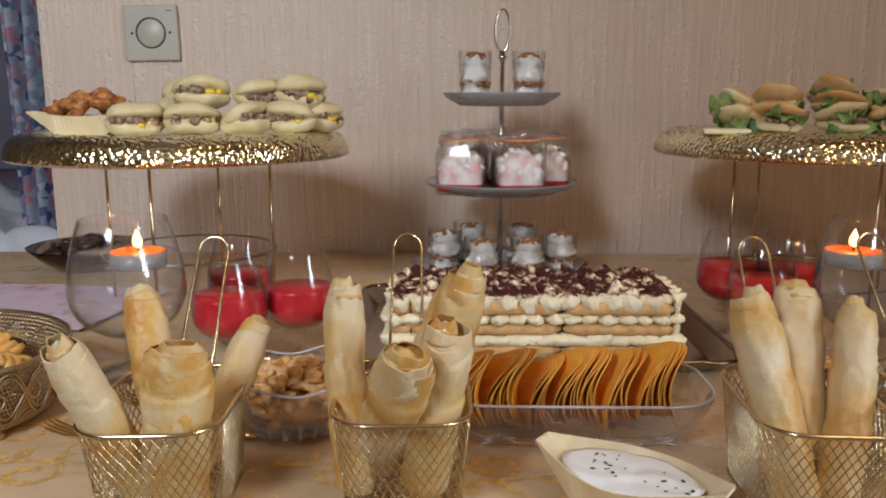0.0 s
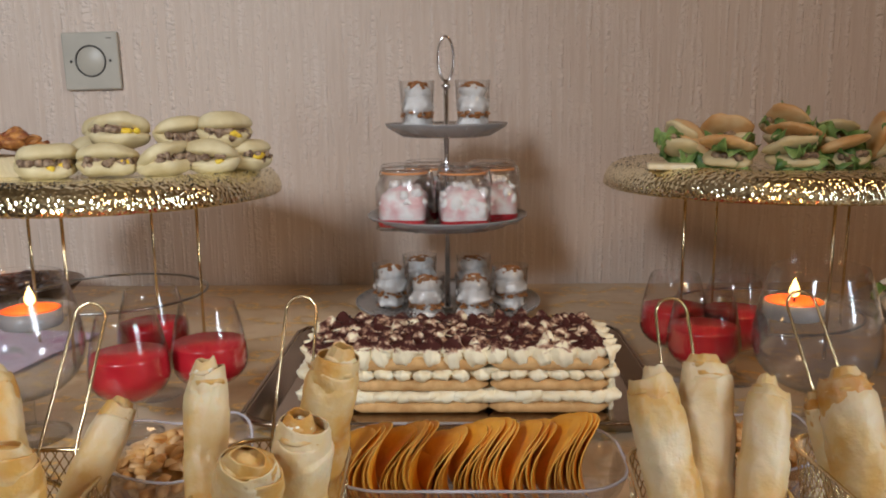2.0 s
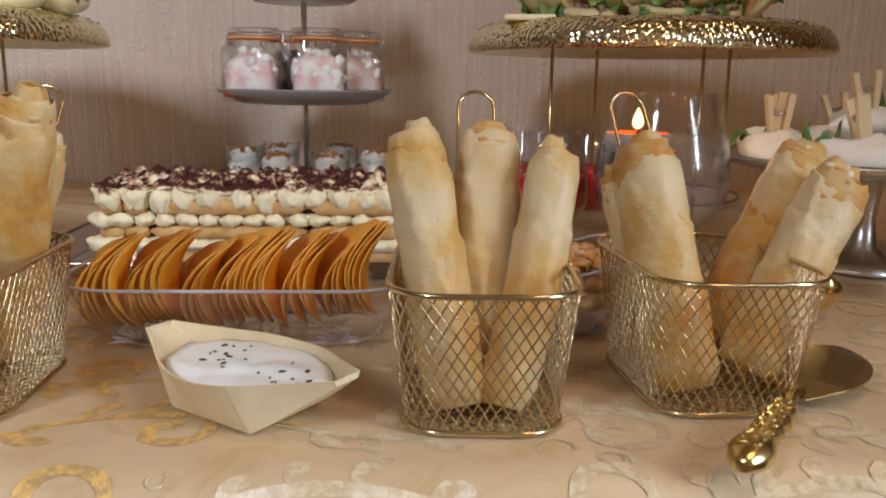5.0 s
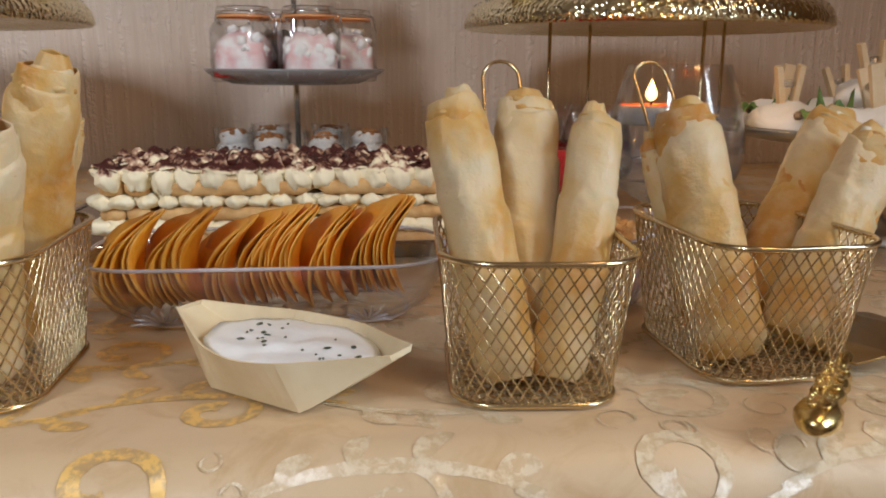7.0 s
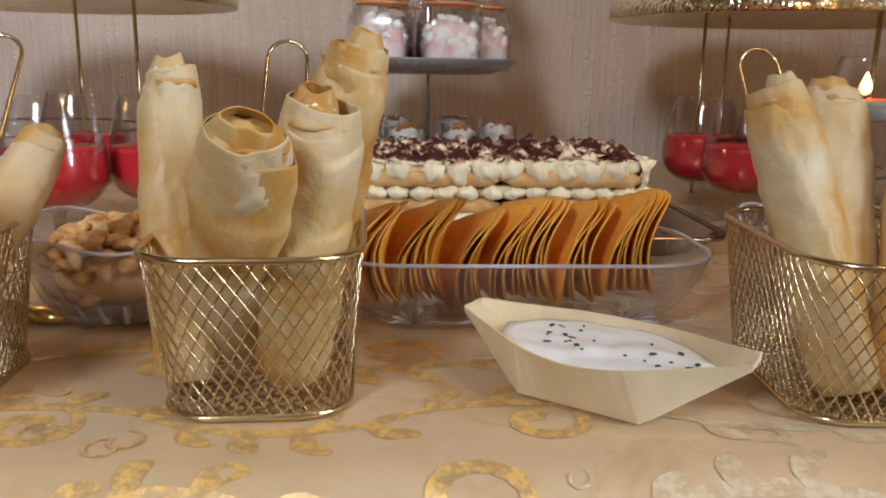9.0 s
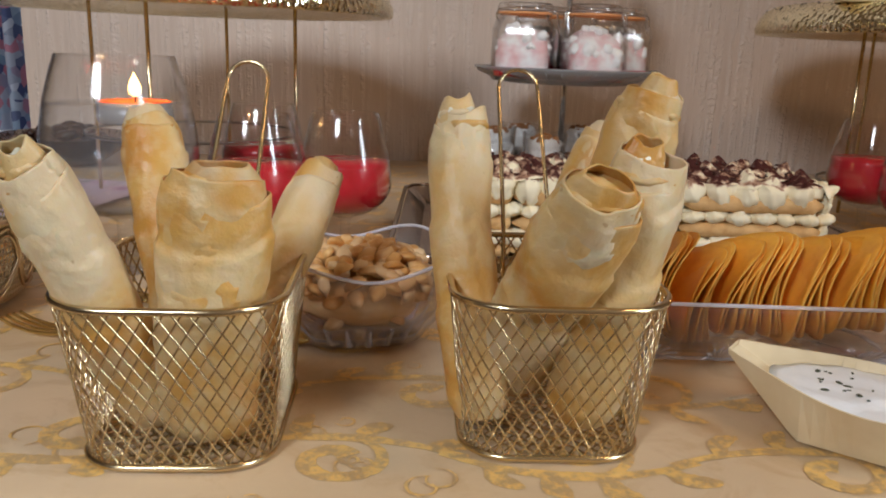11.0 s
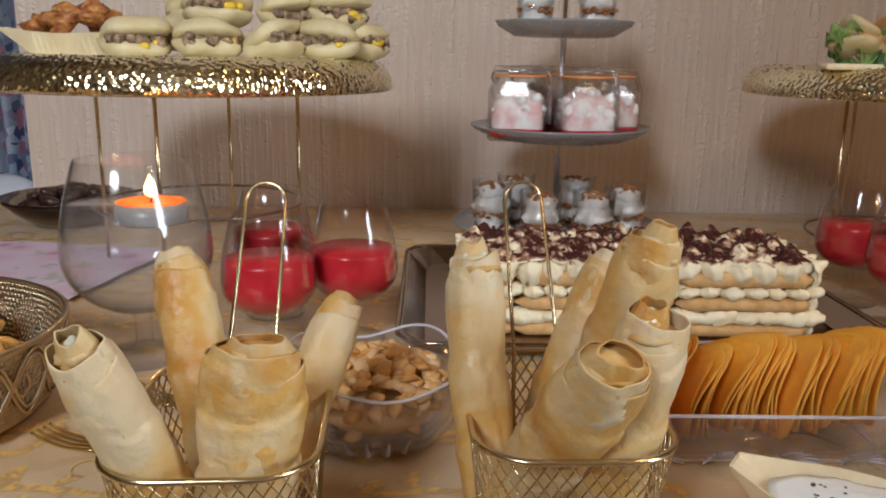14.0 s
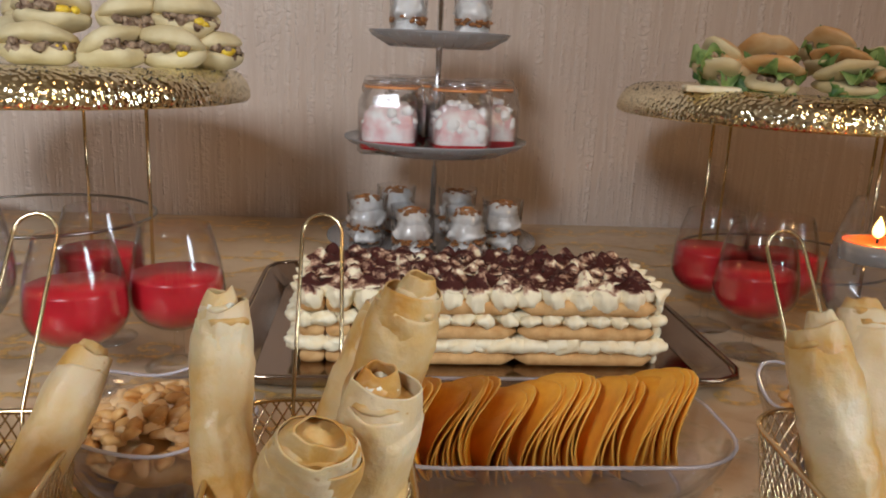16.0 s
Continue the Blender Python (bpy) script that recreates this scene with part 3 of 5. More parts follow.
# ---- two gold stands ----
def gold_stand(at, first_leg, leg_r, ring_z, label):
    x, y = at
    t = thing("gold_plate_stand", (x, y, TZ), label, "serving stand", "gold stands")
    top = 1.0 - TZ
    prof = [(0.0, top - 0.004), (0.10, top - 0.0042), (0.155, top - 0.003), (0.172, top - 0.001), (0.192, top), (0.207, top - 0.002), (0.218, top - 0.0075),
            (0.2255, top - 0.016), (0.2292, top - 0.025), (0.230, top - 0.033), (0.2275, top - 0.036), (0.22, top - 0.0345), (0.20, top - 0.030), (0.14, top - 0.027), (0.0, top - 0.027)]
    V, F = lathe(prof, 128)
    link("plate", V, F, HAMMERED, t, "hammered gold plate with a rolled rim")
    dots = []
    rng = random.Random(int(x * 100))
    for i in range(26):                                     # pierced clusters along the rim, as small dark pits
        a0 = 2 * math.pi * i / 26
        for k in range(11):
            a, r = a0 + rng.uniform(-0.075, 0.075), rng.uniform(0.186, 0.222)
            zz = np.interp(r, (0.18, 0.192, 0.207, 0.218, 0.2255), (top - 0.0005, top, top - 0.002, top - 0.0075, top - 0.016))
            dots.append(moved(blob(0.0013, 0.0013, 0.0007, 6, 4), Matrix.Translation((r * math.cos(a), r * math.sin(a), zz))))
    link("pierced_dots", *join(*dots), DARK_LINE, t)["kind"] = "stuff"
    for k in range(4):
        a = radians(first_leg + 90 * k)
        cx, cy = leg_r * math.cos(a), leg_r * math.sin(a)
        link("leg", *tube([(cx, cy, 0.003), (cx, cy, top - 0.027)], 0.0022, 8), GOLD_WIRE, t)
    n = 56
    link("ring", *tube([(leg_r * math.cos(2 * math.pi * i / n), leg_r * math.sin(2 * math.pi * i / n), ring_z - TZ) for i in range(n)], 0.0019, 6, True), DARK_STEEL, t)
    return t


gold_stand((-0.346, 1.175), 86, 0.12, 0.829, "hammered gold plate on four thin legs holding stuffed buns")
gold_stand((0.562, 1.231), 104.5, 0.131, 0.785, "hammered gold plate on four thin legs holding salad rolls")
PLATE_Z = 0.9965


def stuffed_bun(at, r, h, tip, turn, seed, pepper=True):
    """A flat round steamed bun, slit open and filled."""
    t = thing("stuffed_bun", at, "pale flat bun stuffed with meat and yellow pepper", "bun", "stuffed buns")
    t.matrix_basis = pose(*at, tip, 0, turn)
    def half(sign, lift, tilt):
        V, F = blob(r, r * 0.92, h * 0.46, 24, 12, 0.17, 40, seed + sign)
        full = []
        for v in V:
            s = math.sqrt(max(0.02, 1 - min(1.0, abs(v[2]) / (h * 0.46)) ** 2)) ** -0.2
            full.append(Vector((v[0] * s * 0.96, v[1] * s * 0.96, v[2] * (1.0 if v[2] * sign > 0 else 0.45))))
        return moved((full, F), Matrix.Translation((0, 0, lift)) @ pose(0, 0, 0, tilt, 0, 0))
    link("bottom_half", *half(-1, h * 0.40, 0), BUN, t)
    link("top_half", *half(1, h * 0.62, -16 - 12 * ((seed * 0.618) % 1.0)), BUN, t)
    rng = random.Random(seed)
    fill = []
    for k in range(22):
        a = rng.uniform(-2.8, -0.35)
        rr = r * rng.uniform(0.5, 0.84)
        fill.append(moved(blob(0.0075, 0.0055, 0.0042, 8, 6, 0.5, 240, k), pose(rr * math.cos(a), rr * math.sin(a), h * rng.uniform(0.4, 0.66), rng.uniform(0, 90), 0, rng.uniform(0, 90))))
    link("meat_filling", *join(*fill), MEAT, t)["kind"] = "stuff"
    if pepper:
        pp = []
        for k in range(2):
            a = rng.uniform(-2.0, -0.5)
            pp.append(moved(blob(0.009, 0.005, 0.004, 8, 5, 0.3, 200, k), pose(r * 0.76 * math.cos(a), r * 0.76 * math.sin(a), h * rng.uniform(0.42, 0.62), 20, 0, rng.uniform(0, 180))))
        link("pepper_filling", *join(*pp), PEPPER, t)["kind"] = "stuff"
    return t


for i, (x, y, z, r, tip, turn) in enumerate((
        (-0.378, 1.08, 0.002, 0.040, 10, 38), (-0.305, 1.085, 0.002, 0.038, 4, 26), (-0.236, 1.095, 0.0, 0.036, -6, 75), (-0.182, 1.12, 0.004, 0.037, 10, -28), (-0.150, 1.155, 0.003, 0.033, 5, 62),
        (-0.350, 1.165, 0.010, 0.039, 16, 40), (-0.302, 1.12, 0.034, 0.039, -3, 8), (-0.233, 1.14, 0.034, 0.035, 16, 52), (-0.176, 1.145, 0.038, 0.036, 16, 34), (-0.345, 1.19, 0.036, 0.038, 4, 84))):
    stuffed_bun((x, y, PLATE_Z + z), r, 0.036, tip, turn, i + 1, i not in (2,))


def wooden_boat(name, at, turn, length, half_w, height, label, category):
    """A thin folded veneer boat with pinched, upright ends."""
    t = thing(name, at, label, category, "veneer boats", "", turn)
    n = 24
    flat = 0.43
    def section(f, inset, lift):
        # f from -1 to 1 along the boat: a flat base, end flaps folded up from it, sides bulging between
        e = abs(f)
        g = max(0.0, (e - flat) / (1 - flat))
        w = half_w * (1 - 0.42 * (min(e, flat) / flat) ** 2 * 0.45 - 0.57 * g) - inset
        wb = half_w * (0.64 + (0.20 - 0.64) * g) - inset
        ht = height * (0.80 + 0.20 * e ** 1.5)
        base = height * 0.90 * g
        x = f * length / 2
        return [(x, -w, ht), (x, -wb, base + lift), (x, wb, base + lift), (x, w, ht)]
    V, F = [], []
    for i in range(n + 1):
        V += section(-1 + 2 * i / n, 0.0, 0.0)
    for i in range(n + 1):
        V += [(a * 0.992, b, c) for a, b, c in section(-1 + 2 * i / n, 0.0012, 0.0013)]
    o = 4 * (n + 1)
    for i in range(n):
        for k in range(3):
            a = i * 4 + k
            F.append((a, a + 4, a + 5, a + 1))
            F.append((o + a, o + a + 1, o + a + 5, o + a + 4))
        for k in (0, 3):
            a = i * 4 + k
            F.append((a, a + 4, o + a + 4, o + a))
    for i in (0, n):
        for k in range(3):
            a = i * 4 + k
            F.append((a, a + 1, o + a + 1, o + a))
        a = i * 4
        F.append((a, a + 1, a + 2, a + 3))
    link("boat", V, F, WOOD_VENEER, t, smooth=False)
    return t


bites_boat = wooden_boat("boat_of_baked_bites", (-0.455, 1.115, PLATE_Z), 4, 0.15, 0.04, 0.03, "pale veneer boat heaped with browned tomato bites", "food boat")
_rng = random.Random(9)
for k in range(24):
    a, rr = _rng.uniform(0, 6.28), _rng.uniform(0.0, 1.0) ** 0.6
    link("baked_bite", *moved(blob(0.016, 0.011, 0.0065, 10, 6, 0.35, 130, k), pose(0.012 + 0.056 * rr * math.cos(a), 0.004 + 0.026 * rr * math.sin(a), 0.027 + 0.026 * (1 - rr) + 0.004 * _rng.random(), _rng.uniform(-30, 30), _rng.uniform(-30, 30), _rng.uniform(0, 180))), PIZZA, bites_boat)


def leaf_sheet(w, l, seed, wave=0.006):
    """A ruffled lettuce leaf, of some thickness."""
    V, F = [], []
    nu, nv = 12, 9
    for s in (0, 1):
        for j in range(nv):
            for i in range(nu):
                u, v = i / (nu - 1) * 2 - 1, j / (nv - 1)
                ww = w * (0.35 + 0.65 * math.sin(min(1, v * 1.1 + 0.15) * math.pi * 0.62))
                e = abs(u) ** 2 + v ** 3
                z = wave * e * math.sin(u * 5.5 + v * 5 + seed) + wave * 0.6 * math.sin(v * 8 + seed * 2) * e + 0.004 * u * u
                V.append((u * ww, v * l, z - 0.0007 * s))
    o = nu * nv
    for j in range(nv - 1):
        for i in range(nu - 1):
            a = j * nu + i
            F.append((a, a + 1, a + nu + 1, a + nu))
            F.append((o + a, o + a + nu, o + a + nu + 1, o + a + 1))
    rim = [i for i in range(nu)] + [j * nu + nu - 1 for j in range(1, nv)] + [(nv - 1) * nu + i for i in range(nu - 2, -1, -1)] + [j * nu for j in range(nv - 2, 0, -1)]
    for a, b in zip(rim, rim[1:] + rim[:1]):
        F.append((a, b, o + b, o + a))
    return V, F


def salad_roll(at, turn, tip, tilt, seed, brown=True, r=0.034):
    """A folded flat roll with lettuce sticking out."""
    t = thing("salad_roll", at, "soft browned flatbread roll filled with green lettuce", "sandwich", "salad rolls")
    t.matrix_basis = pose(*at, tip, tilt, turn)
    def shell(lift, ang, sgn):
        V, F = blob(r, r * 0.9, 0.0085 if sgn == 0 else 0.0085, 22, 10, 0.28, 45, seed + sgn)
        return moved((V, F), Matrix.Translation((0, 0, lift)) @ pose(0, 0, 0, ang, 0, 0))
    r *= 0.86 + 0.28 * ((seed * 0.618) % 1.0)
    link("bottom_bread", *shell(0.0105, 3, 0), BUN, t)
    link("top_bread", *shell(0.028, -34 + 20 * ((seed * 0.37) % 1.0), 2), ROLL_BREAD if brown else BUN, t)
    rng = random.Random(seed)
    for k in range(3):
        link("lettuce_leaf", *moved(leaf_sheet(rng.uniform(0.024, 0.032), rng.uniform(0.028, 0.036), seed * 1.7 + k, 0.0055), pose(rng.uniform(-0.012, 0.012), 0.002, 0.014 + 0.0055 * k, rng.uniform(-44, 6), rng.uniform(-18, 18), 180 + rng.uniform(-42, 42))), LETTUCE, t)
    link("meat_filling", *join(*[moved(blob(0.006, 0.005, 0.004, 7, 5, 0.4, 300, k), pose(rng.uniform(-0.02, 0.02), -0.018 + rng.uniform(-0.006, 0.006), 0.017, 0, 0, rng.uniform(0, 90))) for k in range(7)]), MEAT, t)["kind"] = "stuff"
    return t


for i, (x, y, z, turn, tip, tilt) in enumerate((
        (0.462, 1.135, 0.003, -14, 10, 8), (0.537, 1.105, 0.0, 16, 0, 0), (0.612, 1.130, 0.003, 22, 8, -14), (0.425, 1.175, 0.022, -60, 14, 58), (0.408, 1.150, 0.018, -85, -20, -30),
        (0.555, 1.165, 0.020, 38, 14, 24), (0.485, 1.180, 0.022, -48, -8, -32), (0.615, 1.185, 0.022, 40, 12, 22), (0.560, 1.205, 0.038, -36, -22, 24), (0.690, 1.160, 0.026, 78, -62, 8),
        (0.665, 1.215, 0.003, 52, 10, 0), (0.595, 1.245, 0.040, 62, -46, 22), (0.500, 1.255, 0.003, 0, 12, 14), (0.640, 1.250, 0.022, 24, 20, -16))):
    salad_roll((x, y, PLATE_Z + max(z * 0.8, 0.001)), turn, tip * 0.8, tilt * 0.7, i * 3 + 1, i % 3 != 1)
cheese = part("cheese_slice", box_bm(-0.03, -0.018, 0, 0.03, 0.018, 0.007, 0.003), CREAM, None)
cheese.matrix_basis = pose(0.395, 1.125, PLATE_Z, 0, 0, -12)
tagged(cheese, "pale folded cheese slice on the gold plate", "cheese")

# ---- three-tier stand ----
TX, TY = 0.108, 1.339


def tier_stand():
    t = thing("three_tier_stand", (TX, TY, TZ), "three-tier stand of frosted glass plates on a steel rod", "cake stand")
    def plate(z, r, nm):
        prof = [(0.006, z), (r * 0.62, z + 0.0005), (r * 0.72, z + 0.003), (r * 0.9, z + 0.012), (r, z + 0.019), (r, z + 0.0215), (r * 0.88, z + 0.0155), (r * 0.7, z + 0.0065), (r * 0.6, z + 0.004), (0.006, z + 0.004)]
        link("plate", *lathe(prof, 72), FROST, t, nm)
        ribs = []
        for k in range(36):
            a = 2 * math.pi * k / 36
            ribs.append(tube([(r * 0.7 * math.cos(a), r * 0.7 * math.sin(a), z + 0.002), (r * 0.97 * math.cos(a), r * 0.97 * math.sin(a), z + 0.0165)], 0.0011, 5))
        link("plate_ribs", *join(*ribs), FROST, t)
    plate(0.280, 0.093, "small frosted top plate")
    plate(0.142, 0.123, "middle frosted plate")
    plate(0.006, 0.145, "large frosted bottom plate")
    link("foot", *lathe([(0, 0), (0.02, 0), (0.02, 0.004), (0.006, 0.006)], 24), STEEL, t)
    link("rod", *tube([(0, 0, 0.004), (0, 0, 0.366)], 0.0042, 10), STEEL, t)
    for z in (0.012, 0.148, 0.286, 0.356):
        link("collar", *lathe([(0.0042, z - 0.004), (0.0075, z - 0.002), (0.0075, z + 0.002), (0.0042, z + 0.004)], 20), STEEL, t)
    n = 32
    link("ring_handle", *tube([(0.0115 * math.cos(2 * math.pi * i / n), 0, 0.396 + 0.033 * math.sin(2 * math.pi * i / n)) for i in range(n)], 0.0021, 8, True), STEEL, t)


tier_stand()


def dessert_cup(at, r, h, seed, label, group, berry=False):
    t = thing("dessert_cup", at, label, "dessert cup", group)
    rb = r * 0.84
    link("glass", *lathe([(0, 0), (rb, 0), (rb + 0.0005, 0.001), (r, h), (r - 0.0012, h), (rb - 0.0012, 0.004), (0, 0.004)], 36), GLASS, t)
    rng = random.Random(seed)
    for z, s, hh in ((0.20, 0.90, 0.20), (0.54, 0.93, 0.22), (0.78, 0.74, 0.17)):
        V, F = blob(r * s, r * s, h * hh, 20, 11, 0.32, 120, seed + z * 30)
        V = [Vector((v[0] * (0.90 + 0.10 * z), v[1] * (0.90 + 0.10 * z), max(v[2] + h * z, 0.0046))) for v in V]
        link("cream_swirl", V, F, WHITE_CREAM, t)
    for layer, (z, n, spread) in enumerate(((0.12, 14, 0.86), (0.37, 44, 0.95), (0.94, 54, 0.62))):
        crumbs = []
        for k in range(n):
            a, rr = rng.uniform(0, 6.28), r * spread * (rng.uniform(0.75, 1.0) if layer < 2 else math.sqrt(rng.random()))
            crumbs.append(moved(blob(0.0044, 0.0032, 0.0020, 7, 5, 0.5, 300, k), pose(rr * 0.92 * math.cos(a), rr * 0.92 * math.sin(a), h * (z + rng.uniform(-0.05, 0.05)) - (0.10 * h * rr / r if layer == 2 else 0), rng.uniform(-30, 30), 0, rng.uniform(0, 180))))
        link("crumb_layer", *join(*crumbs), CRUMB, t)["kind"] = "stuff"
    return t


for i, (x, y) in enumerate(((0.065, 1.32), (0.148, 1.32))):
    dessert_cup((x, y, TZ + 0.2845), 0.0265, 0.080, i + 4, "clear cup of white cream and caramel crumbs on the top plate", "dessert cups")
for i, (x, y) in enumerate(((0.018, 1.345), (0.077, 1.265), (0.148, 1.268), (0.205, 1.33), (0.06, 1.42), (0.150, 1.415))):
    dessert_cup((x, y, TZ + 0.0105), 0.029, 0.072, i + 14, "clear shot glass of layered caramel cream on the bottom plate", "dessert glasses")


def clip_jar(at, turn, seed):
    t = thing("clip_top_jar", at, "clip-top glass jar of berry and cream trifle", "jar", "dessert jars", "", turn)
    r, h = 0.0385, 0.082
    sq = [resample(rounded_rect(r, r, 0.016), 40)]
    def loop(s, z):
        return [(x * s, y * s, z) for x, y in sq[0]]
    V, F = loft([loop(0.05, 0.0), loop(0.93, 0), loop(1, 0.003), loop(1, h * 0.78), loop(0.9, h * 0.9), loop(0.82, h * 0.93), loop(0.82, h), loop(0.78, h), loop(0.78, h * 0.92), loop(0.95, h * 0.78), loop(0.95, 0.005), loop(0.05, 0.005)])
    link("jar", V, F, GLASS, t)
    link("rubber_seal", *lathe([(0.0295, h), (0.0345, h + 0.0002), (0.0345, h + 0.003), (0.0295, h + 0.003)], 32), RUBBER, t)
    link("lid", *lathe([(0, h + 0.0032), (0.033, h + 0.0032), (0.0355, h + 0.005), (0.0355, h + 0.011), (0.033, h + 0.0145), (0.026, h + 0.0125), (0.022, h + 0.010), (0, h + 0.0095)], 32), GLASS, t)
    n = 28
    link("wire_band", *tube([(0.0358 * math.cos(2 * math.pi * i / n), 0.0358 * math.sin(2 * math.pi * i / n), h + 0.0072) for i in range(n)], 0.0009, 5, True), STEEL, t)
    link("wire_clip", *tube(smooth_path([(0.034, -0.006, h + 0.007), (0.040, -0.006, h + 0.003), (0.043, -0.004, h - 0.012), (0.0435, 0.0, h - 0.018), (0.043, 0.004, h - 0.012), (0.040, 0.006, h + 0.003), (0.034, 0.006, h + 0.007)], 4), 0.0009, 5), STEEL, t)
    link("wire_hinge", *tube(smooth_path([(-0.034, -0.006, h + 0.007), (-0.037, -0.006, h - 0.002), (-0.033, -0.003, h - 0.008), (-0.033, 0.003, h - 0.008), (-0.037, 0.006, h - 0.002), (-0.034, 0.006, h + 0.007)], 4), 0.0009, 5), STEEL, t)
    V, F = loft([loop(0.05, 0.0055), loop(0.90, 0.0055), loop(0.93, h * 0.12), loop(0.92, h * 0.2)])
    link("berry_sauce", V, F, JUICE, t)
    V, F = loft([loop(0.88, h * 0.2), loop(0.88, h * 0.4), loop(0.80, h * 0.60), loop(0.50, h * 0.76), loop(0.05, h * 0.80)])
    V = [Vector(v) + Vector((0.002 * noise.noise(Vector(v) * 90 + Vector((seed * 3, 0, 0))), 0.002 * noise.noise(Vector(v) * 90), 0.004 * noise.noise(Vector(v) * 70 + Vector((seed, 5, 0))) if v[2] > h * 0.5 else 0)) for v in V]
    link("trifle", V, F, BERRY_TRIFLE, t)
    rng = random.Random(seed * 7)
    lumps = []
    for k in range(44):                                     # cream spooned in lumps against the glass
        a = rng.uniform(0, 2 * math.pi)
        f = rng.uniform(0.26, 0.84)
        i = int(a / (2 * math.pi) * 40) % 40
        reach = 0.74 if f < 0.68 else rng.uniform(0.1, 0.55)
        s = rng.uniform(0.005, 0.010)
        lumps.append(moved(blob(s, s * 0.8, s * rng.uniform(0.6, 1.0), 12, 8, 0.4, 150, k + seed), pose(sq[0][i][0] * reach, sq[0][i][1] * reach, h * f, rng.uniform(-40, 40), 0, rng.uniform(0, 180))))
    link("cream_lumps", *join(*lumps), WHITE_CREAM, t)["kind"] = "stuff"
    return t


for i, (x, y, a) in enumerate(((0.046, 1.297, -12), (0.132, 1.285, 8), (0.178, 1.352, 12), (0.078, 1.375, 10))):
    clip_jar((x, y, TZ + 0.1465), a, i + 1)

# ---- cake on its tray ----
CX0, CX1, CY0, CY1 = -0.042, 0.290, 0.918, 1.040


def cake_tray():
    t = thing("serving_tray", (0.124, 0, TZ), "polished steel tray with flared sides under the cake", "tray")
    cy, hx, hy = 1.03, 0.215, 0.17
    def lp(dx, z):
        p = resample(rounded_rect(max(hx + dx, 0.01), max(hy + dx, 0.003), 0.025 if dx > -0.1 else 0.002), 64)
        return [(x, cy + y, z) for x, y in p]
    V, F = loft([lp(-0.20, 0.0012), lp(-0.016, 0.0012), lp(-0.016, 0.003), lp(-0.20, 0.003)])
    F.append(tuple(range(len(V) - 64, len(V))))
    link("tray_floor", V, F, TRAY_STEEL, t, smooth=False)
    V, F = loft([lp(-0.0155, 0.0014), lp(0.004, 0.018), lp(0.004, 0.0192), lp(0.0028, 0.0192), lp(-0.017, 0.0034)])
    link("tray_side", V, F, TRAY_STEEL, t, smooth=False)
    link("rolled_rim", *tube([(x, cy + y, 0.0195) for x, y in resample(rounded_rect(hx + 0.007, hy + 0.007, 0.028), 72)], 0.0024, 8, True), TRAY_STEEL, t)


cake_tray()


def biscuit(t, x0, x1, yc, zc, hy, hz, seed):
    """A sponge finger with rounded ends, lying along x."""
    n, m = 12, 12
    V, F = [], []
    L = x1 - x0
    for i in range(n + 1):
        f = i / n
        e = min(f, 1 - f) * L
        s = math.sqrt(max(0.0, 1 - (1 - min(1, e / hy * 2.4)) ** 2)) * 0.75 + 0.25
        for k in range(m):
            a = 2 * math.pi * k / m
            c, q = math.cos(a), math.sin(a)
            c, q = math.copysign(abs(c) ** 0.7, c), math.copysign(abs(q) ** 0.7, q)
            w = 1 + 0.05 * noise.noise(Vector((f * 12, a, seed)))
            V.append((x0 + L * f, yc + hy * s * c * w, zc + hz * s * q * w))
    for i in range(n):
        for k in range(m):
            F.append((i * m + k, i * m + (k + 1) % m, (i + 1) * m + (k + 1) % m, (i + 1) * m + k))
    F.append(tuple(range(m))[::-1])
    F.append(tuple(n * m + k for k in range(m)))
    return link("sponge_finger", V, F, BISCUIT, t)


def dollop(rx, ry, h, seed, lobes=7):
    """A piped cream rosette with a twisted star section and a small peak."""
    V, F = [], []
    m, n = 21, 8
    for j in range(n + 1):
        f = j / n
        s = (1 - f) ** 0.85 * (1 + 0.16 * math.sin(f * 9)) + 0.015
        for k in range(m):
            a = 2 * math.pi * k / m
            st = 1 + 0.15 * math.cos(lobes * a + f * 4 + seed)
            V.append((rx * s * st * math.cos(a) + 0.15 * rx * f * math.sin(seed), ry * s * st * math.sin(a) + 0.15 * ry * f * math.cos(seed * 2), h * f))
    for j in range(n):
        for k in range(m):
            F.append((j * m + k, j * m + (k + 1) % m, (j + 1) * m + (k + 1) % m, (j + 1) * m + k))
    F.append(tuple(n * m + k for k in range(m)))
    return V, F


def puff(rx, ry, rz, seed, lobes=8):
    """A plump squeezed blob of cream with slanting star ridges."""
    V, F = blob(rx, ry, rz, 24, 14, 0.22, 120, seed)
    out = []
    for v in V:
        a = math.atan2(v[1], v[0])
        k = 1 + 0.13 * math.cos(lobes * a + v[2] / rz * 2.2 + seed)
        out.append(Vector((v[0] * k, v[1] * k, v[2] * (1 + 0.18 * math.sin(a * 2 + seed)))))
    return out, F


